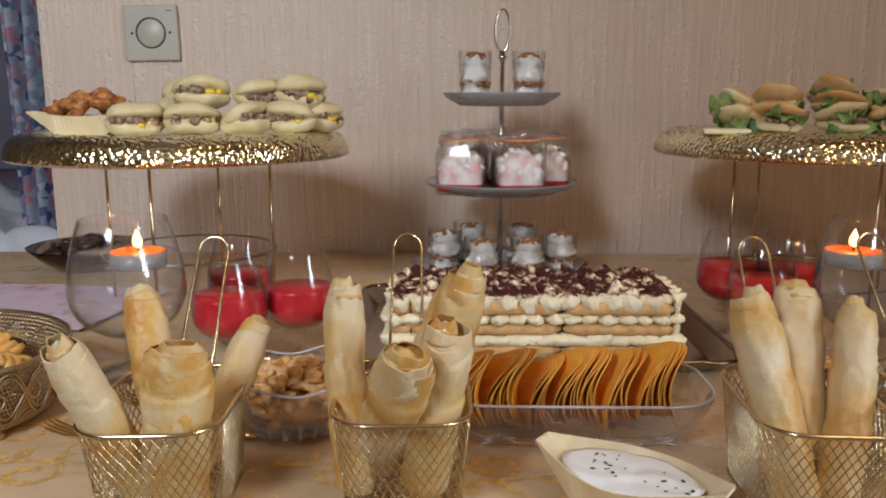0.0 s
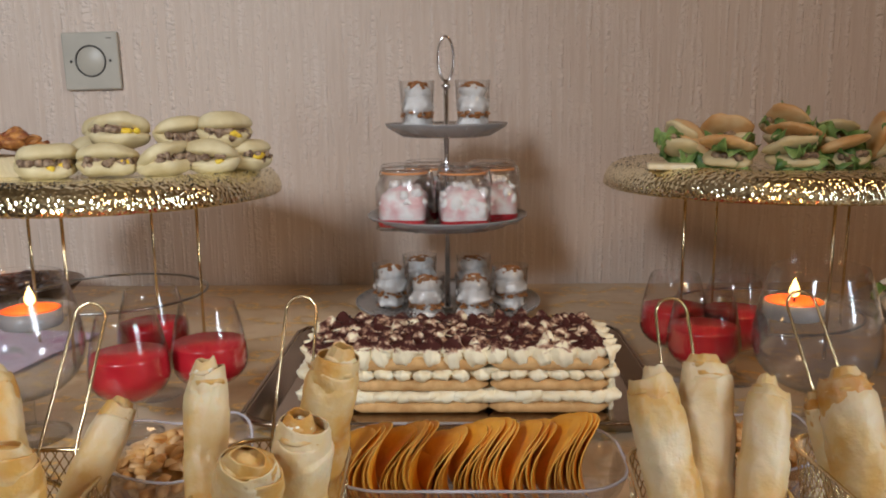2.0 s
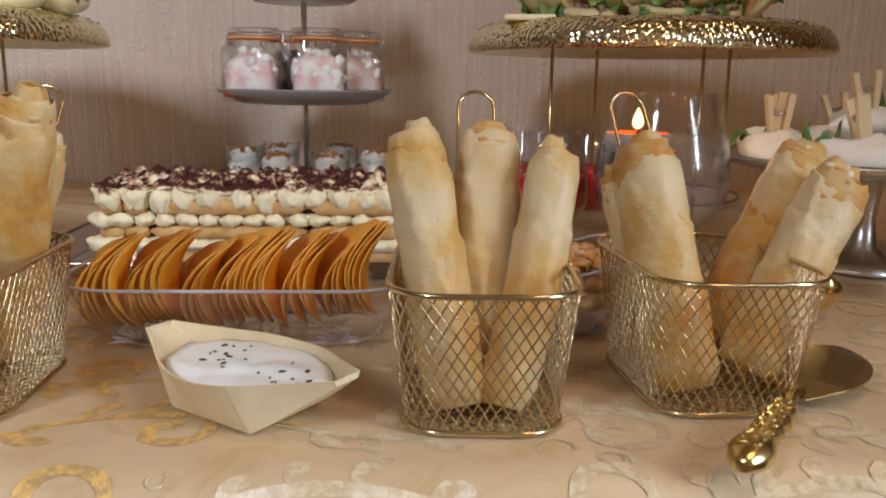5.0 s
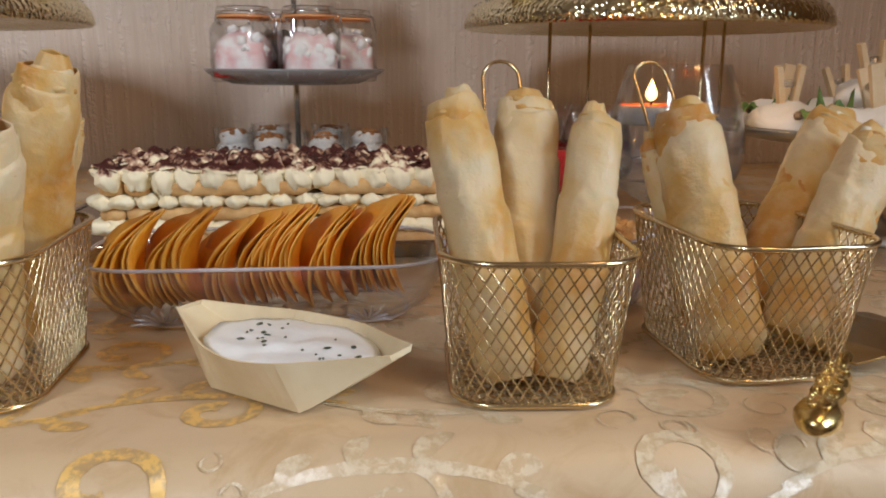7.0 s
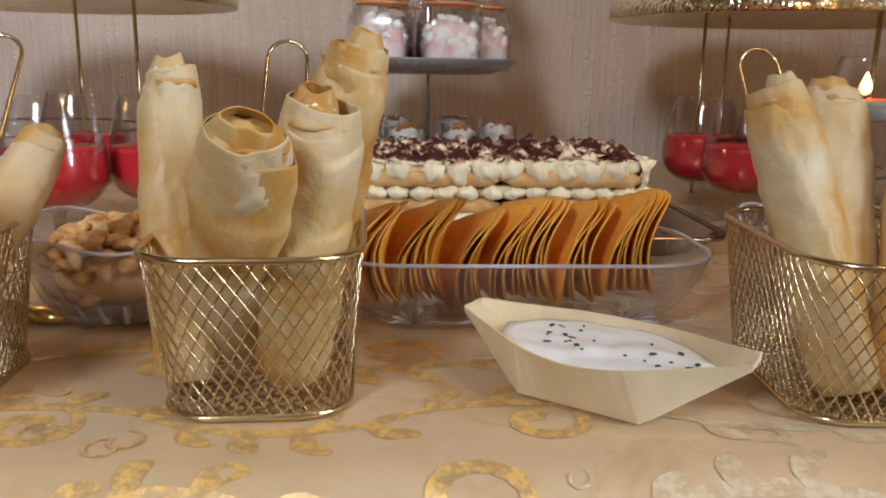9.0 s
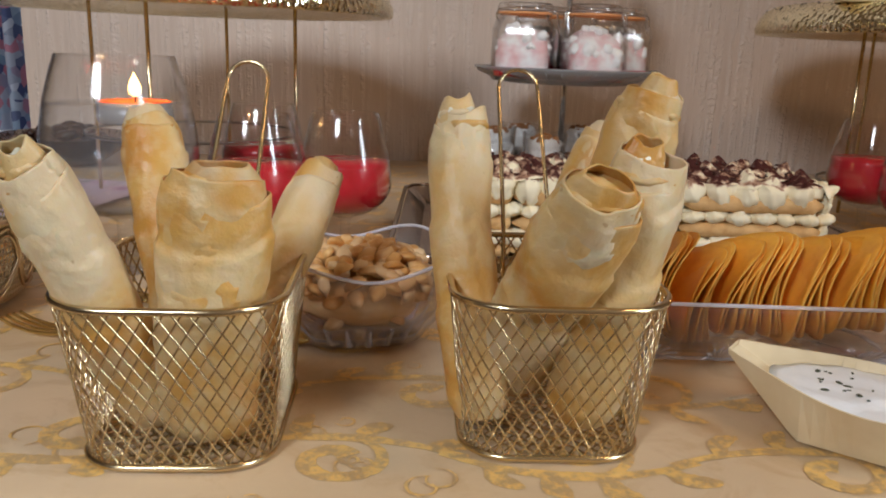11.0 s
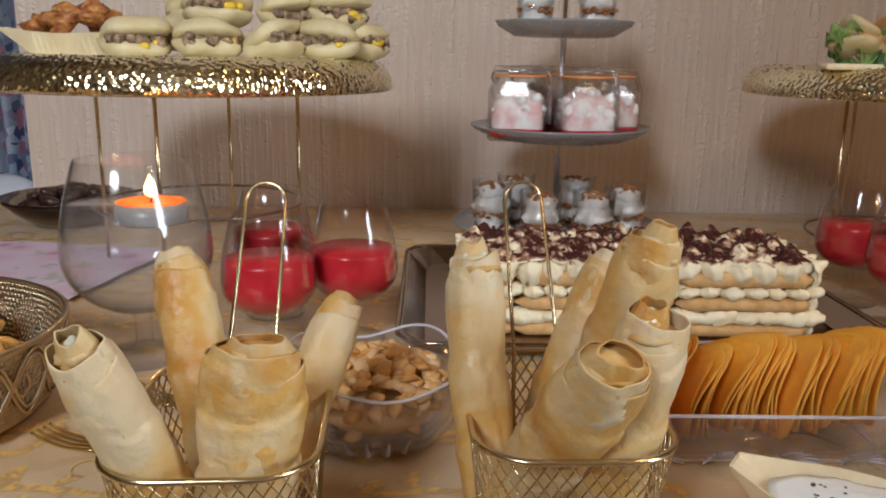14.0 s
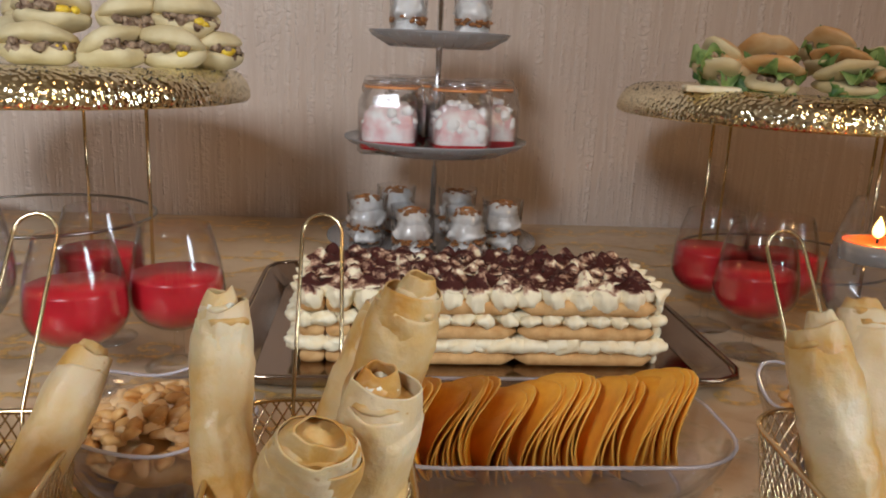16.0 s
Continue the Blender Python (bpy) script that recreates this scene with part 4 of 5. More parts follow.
def layered_cake():
    t = thing("layered_cake", (0, 0, 0), "layered sponge-finger cake with piped cream and cocoa topping", "cake")
    rng = random.Random(3)
    zb = TZ + 0.003
    mid = 0.158
    layers = ((zb, zb + 0.0125), (zb + 0.0245, zb + 0.038), (zb + 0.0475, zb + 0.063))
    for L, (a, b) in enumerate(layers):
        zc, hz = (a + b) / 2, (b - a) / 2
        for r in range(5):
            y = CY0 + 0.012 + 0.0245 * r
            for x0, x1 in ((0.008, mid - 0.0006), (mid + 0.0006, CX1 - 0.004)):
                biscuit(t, x0 + rng.uniform(-0.002, 0.002), x1, y, zc, 0.0118, hz, rng.random() * 50)
        for r in range(3):                                  # cross pieces at the left end
            ob = biscuit(t, 0.0, 0.040, 0, 0, 0.0115, hz, rng.random() * 50)
            ob.matrix_basis = pose(-0.026 + 0.0235 * (r % 2) * 0.9, CY0 + 0.004 + 0.041 * r, zc, 0, 0, 90)
        for r in range(3):
            ob = biscuit(t, 0.0, 0.040, 0, 0, 0.0115, hz, rng.random() * 50)
            ob.matrix_basis = pose(-0.003 if r % 2 == 0 else -0.028, CY0 + 0.004 + 0.041 * r, zc, 0, 0, 90)
    # cream sheets inside, with wavy piped edges at the front and the ends
    for L, (z, h) in enumerate(((zb + 0.0125, 0.012), (zb + 0.038, 0.0095))):
        bm = box_bm(CX0 + 0.010, CY0 + 0.012, z - 0.0005, CX1 - 0.008, CY1 - 0.01, z + h + 0.0005, 0.002)
        part("cream_sheet", bm, CREAM, t, smooth=True)
        step = 0.0105 if L == 0 else 0.0205
        x = CX0 + 0.008
        while x < CX1 - 0.004:
            if L == 0:                                      # a smeared, folded band
                V, F = blob(0.0145, 0.008, h * rng.uniform(0.46, 0.60), 14, 9, 0.45, 140, rng.random() * 90)
                m = pose(x, CY0 + 0.008 + rng.uniform(-0.003, 0.001), z + h / 2 + rng.uniform(-0.001, 0.001), 0, rng.uniform(-22, 22), rng.uniform(-8, 8))
            else:                                           # single squeezed dollops
                V, F = puff(step * rng.uniform(0.46, 0.58), 0.009, h * rng.uniform(0.56, 0.72), rng.random() * 90, 7)
                m = pose(x, CY0 + 0.0065 + rng.uniform(-0.003, 0.002), z + h / 2, 0, rng.uniform(-14, 14), 0)
            link("piped_cream", *moved((V, F), m), CREAM, t)
            x += step * rng.uniform(0.88, 1.12)
        for side in (CX0 + 0.002, CX1 - 0.001):
            y = CY0 + 0.014
            while y < CY1 - 0.004:
                V, F = blob(0.010, 0.011, h * 0.66, 12, 8, 0.25, 150, rng.random() * 90)
                link("piped_cream", *moved((V, F), pose(side, y, z + h / 2, 0, 0, 0)), CREAM, t)
                y += 0.019
    for z in (zb + 0.008, zb + 0.031, zb + 0.055):               # smeared cream on the right end
        V, F = blob(0.006, 0.052, 0.014, 14, 9, 0.3, 70, z * 900)
        link("smeared_cream", *moved((V, F), pose(CX1 - 0.001, CY0 + 0.055, z)), CREAM, t)
    # top: a cocoa-dusted cream bed and rows of rosettes
    top = zb + 0.063
    bm = box_bm(CX0 + 0.012, CY0 + 0.006, top - 0.002, CX1 - 0.006, CY1 - 0.002, top + 0.011, 0.004, 3)
    part("cream_bed", bm, COCOA, t, smooth=True)
    nx, ny = 13, 6
    for r in range(ny):
        for c in range(nx):
            x = CX0 + 0.016 + (CX1 - CX0 - 0.028) * (c + 0.5 * (r % 2) * 0.8) / (nx - 0.4) + rng.uniform(-0.002, 0.002)
            y = CY0 + 0.008 + (CY1 - CY0 - 0.014) * r / (ny - 1) + rng.uniform(-0.0015, 0.0015)
            if r == 0:                                      # the front row is squeezed down over the edge
                D = puff(rng.uniform(0.0105, 0.0130), 0.0105, rng.uniform(0.0105, 0.0150), rng.random() * 60, rng.choice((6, 7, 8)))
                link("cream_drip", *moved(D, pose(x + rng.uniform(-0.002, 0.002), y - 0.001, top + rng.uniform(-0.001, 0.003), rng.uniform(-18, 18), rng.uniform(-26, 26), rng.uniform(0, 90))), COCOA, t)
            V, F = dollop(rng.uniform(0.0125, 0.0165), rng.uniform(0.011, 0.0145), rng.uniform(0.010, 0.017), rng.random() * 20, rng.choice((3, 4, 5)))
            link("cream_rosette", *moved((V, F), pose(x, y + 0.003, top + 0.007, rng.uniform(-24, 14), rng.uniform(-16, 16), 0)), COCOA, t)
    for k in range(5):
        V, F = dollop(0.010, 0.010, 0.017, rng.random() * 20)
        link("cream_rosette", *moved((V, F), pose(CX1 - 0.006, CY0 + 0.012 + 0.023 * k, top + 0.002, 0, 65, 0)), CREAM, t)
        link("cream_rosette", *moved((V, F), pose(CX0 + 0.012, CY0 + 0.012 + 0.023 * k, top + 0.002, 0, -65, 0)), CREAM, t)
    # shavings of cocoa
    sh = []
    for k in range(130):
        x, y = rng.uniform(CX0 + 0.015, CX1 - 0.01), rng.uniform(CY0 + 0.012, CY1 - 0.004)
        w = rng.uniform(0.0015, 0.0036)
        m = pose(x, y, top + rng.uniform(0.011, 0.019), rng.uniform(-60, 60), rng.uniform(-60, 60), rng.uniform(0, 180))
        sh.append(([m @ Vector(v) for v in ((-w, -0.0016, 0), (w, -0.001, 0.0004), (w, 0.0012, 0.0006), (-w, 0.0016, 0.0002), (-w, -0.0016, 0.0007), (w, -0.001, 0.001), (w, 0.0012, 0.0013), (-w, 0.0016, 0.0009))],
                   [(0, 3, 2, 1), (4, 5, 6, 7), (0, 1, 5, 4), (1, 2, 6, 5), (2, 3, 7, 6), (3, 0, 4, 7)]))
    link("cocoa_flake_layer", *join(*sh), CHOC_FLAKE, t)["kind"] = "stuff"


CHOC_FLAKE = mottled("cocoa_flakes", (0.045, 0.016, 0.012), (0.13, 0.055, 0.04), 200, 0.75, 300, 0.4, 0.001)
layered_cake()

# ---- crisps in a glass dish ----


def glass_dish():
    t = thing("glass_dish", (0.1405, 0.7255, TZ + 0.0015), "long clear pressed-glass dish with ribbed base", "dish")
    hx, hy, h = 0.1215, 0.066, 0.0450
    def lp(s, z, r):
        return [(x, y, z) for x, y in resample(rounded_rect(hx - s, hy - s, r), 96)]
    V, F = loft([lp(0.062, 0.001, 0.003), lp(0.034, 0.0, 0.026), lp(0.026, 0.003, 0.034), lp(0.014, 0.012, 0.042), lp(0.004, 0.03, 0.048), lp(0, h - 0.002, 0.050), lp(0.0006, h, 0.050), lp(0.0026, h, 0.048),
                 lp(0.0034, h - 0.002, 0.047), lp(0.0075, 0.03, 0.046), lp(0.017, 0.014, 0.040), lp(0.028, 0.006, 0.032), lp(0.036, 0.0045, 0.024), lp(0.062, 0.0045, 0.003)])
    link("dish_body", V, F, GLASS_TINT, t)
    link("rim", *tube(lp(0.0013, h, 0.0465), 0.0013, 6, True), GLASS_GLINT, t, "bright polished glass edge")
    link("foot_edge", *tube(lp(0.0285, 0.0020, 0.031), 0.0014, 6, True), GLASS_GLINT, t)
    cuts = []
    for sgn in (-1, 1):                                    # star cuts along the base
        for cx in (-0.066, -0.022, 0.022, 0.066):
            for a in range(-70, 71, 20):
                dx, dz = 0.017 * math.sin(radians(a)), 0.013 * math.cos(radians(a))
                cuts.append(tube([(cx, sgn * (hy - 0.0305), 0.0022), (cx + dx * 0.6, sgn * (hy - 0.0222), 0.003 + dz * 0.5), (cx + dx, sgn * (hy - 0.0125), 0.003 + dz)], (0.0016, 0.0013, 0.0004), 6))
    link("cut_pattern", *join(*cuts), GLASS_GLINT, t)["kind"] = "stuff"
    return t


glass_dish()


def crisp_mesh():
    """A saddle-shaped oval crisp standing up, normal along x."""
    V, F = [], []
    n, m = 24, 5
    a, b = 0.0335, 0.0265
    for s in (0, 1):
        V.append((0.0 + 0.0012 * s, 0, 0))
        for j in range(1, m + 1):
            for k in range(n):
                th = 2 * math.pi * k / n
                y, z = b * j / m * math.cos(th), a * j / m * math.sin(th)
                x = 0.0120 * (z / a) ** 2 - 0.0085 * (y / b) ** 2
                V.append((x + 0.0012 * s, y, z))
    o = 1 + m * n
    for s in (0, 1):
        q = s * o
        for k in range(n):
            f = (q, q + 1 + k, q + 1 + (k + 1) % n)
            F.append(f if s else f[::-1])
            for j in range(m - 1):
                f = (q + 1 + j * n + k, q + 1 + (j + 1) * n + k, q + 1 + (j + 1) * n + (k + 1) % n, q + 1 + j * n + (k + 1) % n)
                F.append(f if s else f[::-1])
    for k in range(n):
        i, j = 1 + (m - 1) * n + k, 1 + (m - 1) * n + (k + 1) % n
        F.append((i, j, o + j, o + i))
    return V, F


_first = None
_rng = random.Random(12)
_x = 0.034
for grp, (count, lift, step) in enumerate(((8, -0.001, 0.0031), (9, 0.001, 0.0031), (5, -0.003, 0.0035), (12, 0.002, 0.0030), (5, 0.001, 0.0044), (10, 0.007, 0.0028))):
    for k in range(count):
        m = pose(_x, 0.723 + _rng.uniform(-0.003, 0.003), TZ + 0.0405 + lift + _rng.uniform(-0.002, 0.002) + 0.0025 * math.sin(k / count * 3.1), _rng.uniform(-8, 8), 22 - 15 * k / count + _rng.uniform(-3, 3), _rng.uniform(-4, 4) + 15 - 8 * k / count)
        if _first is None:
            _V, _F = crisp_mesh()
            _first = link("potato_crisp", _V, _F, CRISP, second=CRISP_EDGE, second_faces=range(len(_F) - 24, len(_F)))
            _first.matrix_basis = m
            tagged(_first, "thin orange saddle-shaped potato crisp standing in the dish", "crisp", "crisps in the dish")
        else:
            copy_thing(_first, m)
        _x += step
    _x += 0.0072

# ---- veneer boat with dip ----
dip_boat = wooden_boat("boat_of_dip", (0.164, 0.588, TZ + 0.0015), -36.5, 0.147, 0.041, 0.033, "pale folded veneer boat filled with white herb dip", "dip boat")


def dip_fill():
    V, F = [], []
    n, rings = 48, 9
    V.append((0, 0, 0.0235))
    for j in range(1, rings + 1):
        for k in range(n):
            a = 2 * math.pi * k / n
            s = j / rings
            x, y = 0.054 * s * math.cos(a) * (1 + 0.05 * math.sin(3 * a)), 0.0365 * s * math.sin(a) * (1 - 0.12 * abs(math.cos(a)) ** 2)
            z = 0.0235 + 0.0022 * noise.noise(Vector((x * 70, y * 70, 2))) - (0.0005 if j == rings else 0)
            V.append((x, y, z))
    for k in range(n):
        F.append((0, 1 + k, 1 + (k + 1) % n))
        for j in range(rings - 1):
            F.append((1 + j * n + k, 1 + (j + 1) * n + k, 1 + (j + 1) * n + (k + 1) % n, 1 + j * n + (k + 1) % n))
    V += [(x * 0.55, y * 0.55, 0.004) for x, y, z in V[1 + (rings - 1) * n:1 + rings * n]]
    for k in range(n):
        a, b = 1 + (rings - 1) * n + k, 1 + (rings - 1) * n + (k + 1) % n
        F.append((a, a + n, b + n, b))
    link("dip", V, F, DIP, dip_boat, "white yoghurt dip")
    rng = random.Random(2)
    fl = []
    for k in range(26):
        a, r = rng.uniform(0, 6.28), rng.uniform(0.1, 0.95)
        big = 1.9 if k < 9 else 0.9
        x, y = 0.053 * r * math.cos(a), 0.024 * r * math.sin(a)
        fl.append(moved(blob(0.0013 * big, 0.0008 * big, 0.0005, 6, 4, 0.3, 500, k), pose(x, y, 0.0238 + 0.0022 * noise.noise(Vector((x * 70, y * 70, 2))), 0, 0, rng.uniform(0, 180))))
    link("herb_flecks", *join(*fl), HERB, dip_boat)["kind"] = "stuff"


dip_fill()

# ---- wire baskets ----
BASKET_RIM, BASKET_H = (0.0490, 0.070, 0.029), 0.077


def basket(at, turn, group="wire baskets"):
    """A tapered wire-mesh basket with rounded corners; its handle leans out at the back."""
    t = thing("wire_basket", (*at, TZ + 0.0018), "small gold wire-mesh serving basket holding pastry rolls", "basket", group, "", turn)
    N = 240
    rim = resample(rounded_rect(*BASKET_RIM, 8), N)
    base = resample(rounded_rect(0.0415, 0.055, 0.023, 8), N)
    def at_uv(u, v):
        i = int(math.floor(u * N)) % N
        f = u * N - math.floor(u * N)
        def pt(loop):
            a, b = loop[i], loop[(i + 1) % N]
            return a[0] + (b[0] - a[0]) * f, a[1] + (b[1] - a[1]) * f
        (bx, by), (rx, ry) = pt(base), pt(rim)
        return Vector((bx + (rx - bx) * v, by + (ry - by) * v, 0.0016 + (BASKET_H - 0.0016) * v))
    wires = []
    count, lean = 60, 0.115
    for s in (-1, 1):
        for k in range(count):
            pts = [at_uv((k / count + s * lean * j / 12) % 1.0, j / 12) for j in range(13)]
            wires.append(tube(pts, 0.00052, 4, cap=False))
    link("mesh_wall", *join(*wires), GOLD_WIRE, t)
    floor = []
    for s in (-1, 1):
        for k in range(-16, 17, 2):
            c = k * 0.0068
            pts = []
            for q in range(-40, 41):
                d = q * 0.002
                x, y = c * 0.7 + d, s * (d * 1.1) + c * 0.15 * s
                if abs(x) < 0.041 and abs(y) < 0.053 and (max(abs(x) - 0.021, 0) ** 2 + max(abs(y) - 0.031, 0) ** 2) < 0.023 ** 2:
                    pts.append((x, y, 0.0014))
            if len(pts) > 2:
                floor.append(tube([pts[0], pts[-1]], 0.0006, 4, cap=False))
    link("mesh_floor", *join(*floor), GOLD_WIRE, t)
    link("rim", *tube([(x, y, BASKET_H) for x, y in resample(rim, 80)], 0.0017, 8, True), GOLD_WIRE, t)
    link("base_ring", *tube([(x * 1.02, y * 1.02, 0.0012) for x, y in resample(base, 80)], 0.0016, 8, True), GOLD_WIRE, t)
    hw = 0.0128
    y0, y1 = BASKET_RIM[1] - 0.001, BASKET_RIM[1] + 0.078
    arc = [(-hw * math.cos(math.pi * k / 8), y1 + 0.006 * math.sin(math.pi * k / 8), 0.158 + 0.0115 * math.sin(math.pi * k / 8)) for k in range(9)]
    pts = [(-hw - 0.001, y0 - 0.012, 0.022), (-hw - 0.001, y0 - 0.004, 0.052), (-hw - 0.001, y0, BASKET_H)] + arc + [(hw + 0.001, y0, BASKET_H), (hw + 0.001, y0 - 0.004, 0.052), (hw + 0.001, y0 - 0.012, 0.022)]
    link("handle", *tube(pts, 0.0013, 8), GOLD_WIRE, t)
    return t


for at, turn in (((-0.172, 0.594), 3), ((-0.002, 0.613), 2), ((0.294, 0.600), -3), ((0.428, 0.623), 4)):
    basket(at, turn)


def frame_of(axis):
    """A frame whose z runs along the axis and whose x stays level."""
    z = axis.normalized()
    y = z.cross(Vector((1, 0, 0))).normalized()
    return Matrix((y.cross(z), y, z)).transposed().to_4x4()


def pastry_roll(base, top, r, seed, neck=0.75, flat=0.88, torn=0.0, bow=0.0, label="pale baked filo roll with torn layered end in the basket"):
    """A rolled pastry: a thin outer sheet wound in bands, two inner sheets that stand out of it, and filling.
    torn: how far the side towards -y is broken away at the top; bow: how far the middle bends aside."""
    base, top = Vector(base), Vector(top)
    axis = top - base
    L = axis.length
    t = new("pastry_roll")
    t.empty_display_size = 0.02
    tagged(t, label, "pastry roll", "pastry rolls")
    t.matrix_basis = Matrix.Translation(base) @ frame_of(axis) @ pose(0, 0, 0, 0, 0, (seed * 67) % 30 - 15)
    n, m = 80, 52
    squash = 0.10 + 0.30 * ((seed * 0.618) % 1.0)
    def zz0(f, z0, z1):
        return z0 + (z1 - z0) * f
    def sheet(z0, z1, rad, thick, ragged, ph, bands, tear, curl):
        loops = []
        for layer in (0, 1):
            rows = []
            for j in range(n + 1):
                f = j / n
                zf = (z0 + (z1 - z0) * f) / L
                row = []
                for k in range(m):
                    a = 2 * math.pi * k / m
                    c, s = math.cos(a), math.sin(a)
                    turned = (k / m + 0.22 * f + ph * 0.3) % 1.0
                    seam = 0.955 + 0.09 * turned
                    dent = 1 + 0.075 * noise.noise(Vector((c * 1.3, s * 1.3, zf * 5 + ph))) + 0.030 * noise.noise(Vector((c * 3.5, s * 3.5, zf * 15 + ph))) + 0.010 * noise.noise(Vector((c * 9, s * 9, zf * 26 + ph)))
                    edge = f * bands + 0.20 * math.sin(a + ph) + 0.16 * noise.noise(Vector((c * 1.8, s * 1.8, ph))) + 0.035 * noise.noise(Vector((c * 9, s * 9, ph * 2)))
                    band = (edge + ph) % 1.0
                    step = 0.955 + 0.085 * (band if band < 0.90 else 0.90 * (1 - band) / 0.10) * min(1.0, max(0.0, (zf - 0.15) * 6))
                    close = 0.72 + 0.28 * math.sin(min(1, f * 12) * math.pi / 2) if z0 == 0 else 1.0
                    q = rad * seam * dent * step * close * (1 - curl * max(0.0, (zz0(f, z0, z1) - z1 + 0.016) / 0.016) ** 1.6) - layer * thick
                    rim = max(0.0, (f - 0.6) / 0.4)
                    zz = z0 + (z1 - z0) * f
                    zz += ragged * rim * (noise.noise(Vector((c * 0.8, s * 0.8, ph * 3))) + 0.06 * noise.noise(Vector((c * 5, s * 5, ph))))
                    zz -= tear * rim * max(0.0, -s + 0.25) ** 1.4
                    press = squash * max(0.0, zf - 0.45) / 0.55
                    out = bow * math.sin(math.pi * min(1.0, zf))
                    row.append((q * c * (1 + 0.10 * press) + out, q * flat * s * (1 - 0.55 * press) + press * 0.12 * rad * math.sin(2.2 * c + ph), zz))
                rows.append(row)
            loops += rows if layer == 0 else rows[::-1]
        return loft(loops)
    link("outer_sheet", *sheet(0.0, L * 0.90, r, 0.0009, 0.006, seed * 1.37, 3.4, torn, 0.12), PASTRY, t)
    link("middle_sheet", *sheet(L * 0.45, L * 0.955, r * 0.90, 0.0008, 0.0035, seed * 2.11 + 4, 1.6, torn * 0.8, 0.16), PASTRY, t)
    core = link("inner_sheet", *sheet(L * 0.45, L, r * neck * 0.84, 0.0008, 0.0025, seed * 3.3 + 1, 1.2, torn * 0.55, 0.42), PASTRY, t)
    slip = r * (0.80 - neck * 0.80)
    core.location = (slip * math.cos(seed * 1.9), 0.5 * slip * flat * math.sin(seed * 1.9), 0)
    if torn > 0.003:
        V, F = blob(r * neck * 0.66, r * neck * 0.60 * flat * (1 - 0.5 * squash), 0.007 + torn * 0.3, 24, 14, 0.7, 240, seed)
        link("cheese_filling", *moved((V, F), Matrix.Translation((core.location.x, core.location.y - torn * 0.12, L - 0.0125 - torn * 0.3))), FILLING, t)
    for lift, wide in ((0.925, 0.84), (0.965, neck * 0.80)):
        V, F = blob(r * wide, r * wide * flat * (1 - 0.5 * squash), 0.0040, 24, 8, 0.30, 210, seed + lift)
        at = core.location if wide < 0.8 else Vector((0, 0, 0))
        link("rolled_core", *moved((V, F), Matrix.Translation((at.x, at.y, L * lift - 0.0035 - torn * 0.6))), PASTRY, t)
    V, F = blob(r * 0.66, r * 0.66 * flat, 0.0018, 16, 8, 0.1, 120, seed + 9)
    link("folded_end", *moved((V, F), Matrix.Translation((0, 0, 0.0022))), PASTRY, t)
    return t


ROLLS = (
    # base, top, radius, neck, flat, torn, bow
    ((-0.184, 0.566, 0.765), (-0.218, 0.526, 0.894), 0.0165, 0.80, 0.9, 0.004, 0.0), ((-0.176, 0.605, 0.762), (-0.214, 0.655, 0.898), 0.0170, 0.94, 0.9, 0.0, 0.0),
    ((-0.160, 0.563, 0.760), (-0.146, 0.546, 0.886), 0.0235, 0.92, 0.72, 0.0, 0.0), ((-0.158, 0.585, 0.770), (-0.118, 0.655, 0.872), 0.0140, 0.92, 0.9, 0.0, 0.0),
    ((-0.033, 0.578, 0.762), (-0.047, 0.632, 0.912), 0.0155, 0.82, 0.9, 0.004, -0.004), ((-0.022, 0.606, 0.772), (0.008, 0.524, 0.888), 0.0210, 0.95, 0.80, 0.0, 0.0),
    ((0.010, 0.640, 0.764), (0.047, 0.615, 0.924), 0.0185, 0.72, 0.9, 0.0, 0.0), ((0.014, 0.580, 0.764), (0.034, 0.560, 0.900), 0.0185, 0.70, 0.9, 0.004, 0.0),
    ((-0.012, 0.655, 0.764), (0.036, 0.668, 0.896), 0.0150, 0.92, 0.9, 0.0, 0.0),
    ((0.281, 0.568, 0.758), (0.254, 0.626, 0.905), 0.0180, 0.70, 0.9, 0.0, 0.0), ((0.290, 0.590, 0.766), (0.303, 0.658, 0.904), 0.0195, 0.92, 0.72, 0.0, 0.0),
    ((0.303, 0.566, 0.758), (0.341, 0.634, 0.895), 0.0160, 0.62, 0.9, 0.0, 0.003),
    ((0.414, 0.592, 0.758), (0.391, 0.644, 0.899), 0.0205, 0.78, 0.88, 0.0, 0.0), ((0.440, 0.640, 0.766), (0.528, 0.700, 0.892), 0.0200, 0.80, 0.85, 0.004, 0.0),
    ((0.448, 0.600, 0.766), (0.529, 0.654, 0.882), 0.0195, 0.85, 0.85, 0.008, 0.0), ((0.402, 0.622, 0.766), (0.374, 0.645, 0.880), 0.0085, 0.75, 0.9, 0.0, 0.0),
)
for i, (b, tp, r, nk, fl, tn, bw) in enumerate(ROLLS):
    pastry_roll(b, tp, r, i + 1, nk, fl, tn, bw)

# ---- peanut bowls ----


def peanut(at, turn, seed, parent):
    V, F = blob(0.0070, 0.0047, 0.0044, 9, 6, 0.38, 230, seed)
    V = [Vector((v[0], v[1], v[2] if v[2] > 0 else v[2] * 0.3)) for v in V]
    return moved((V, F), pose(*at, turn[0], turn[1], turn[2]))


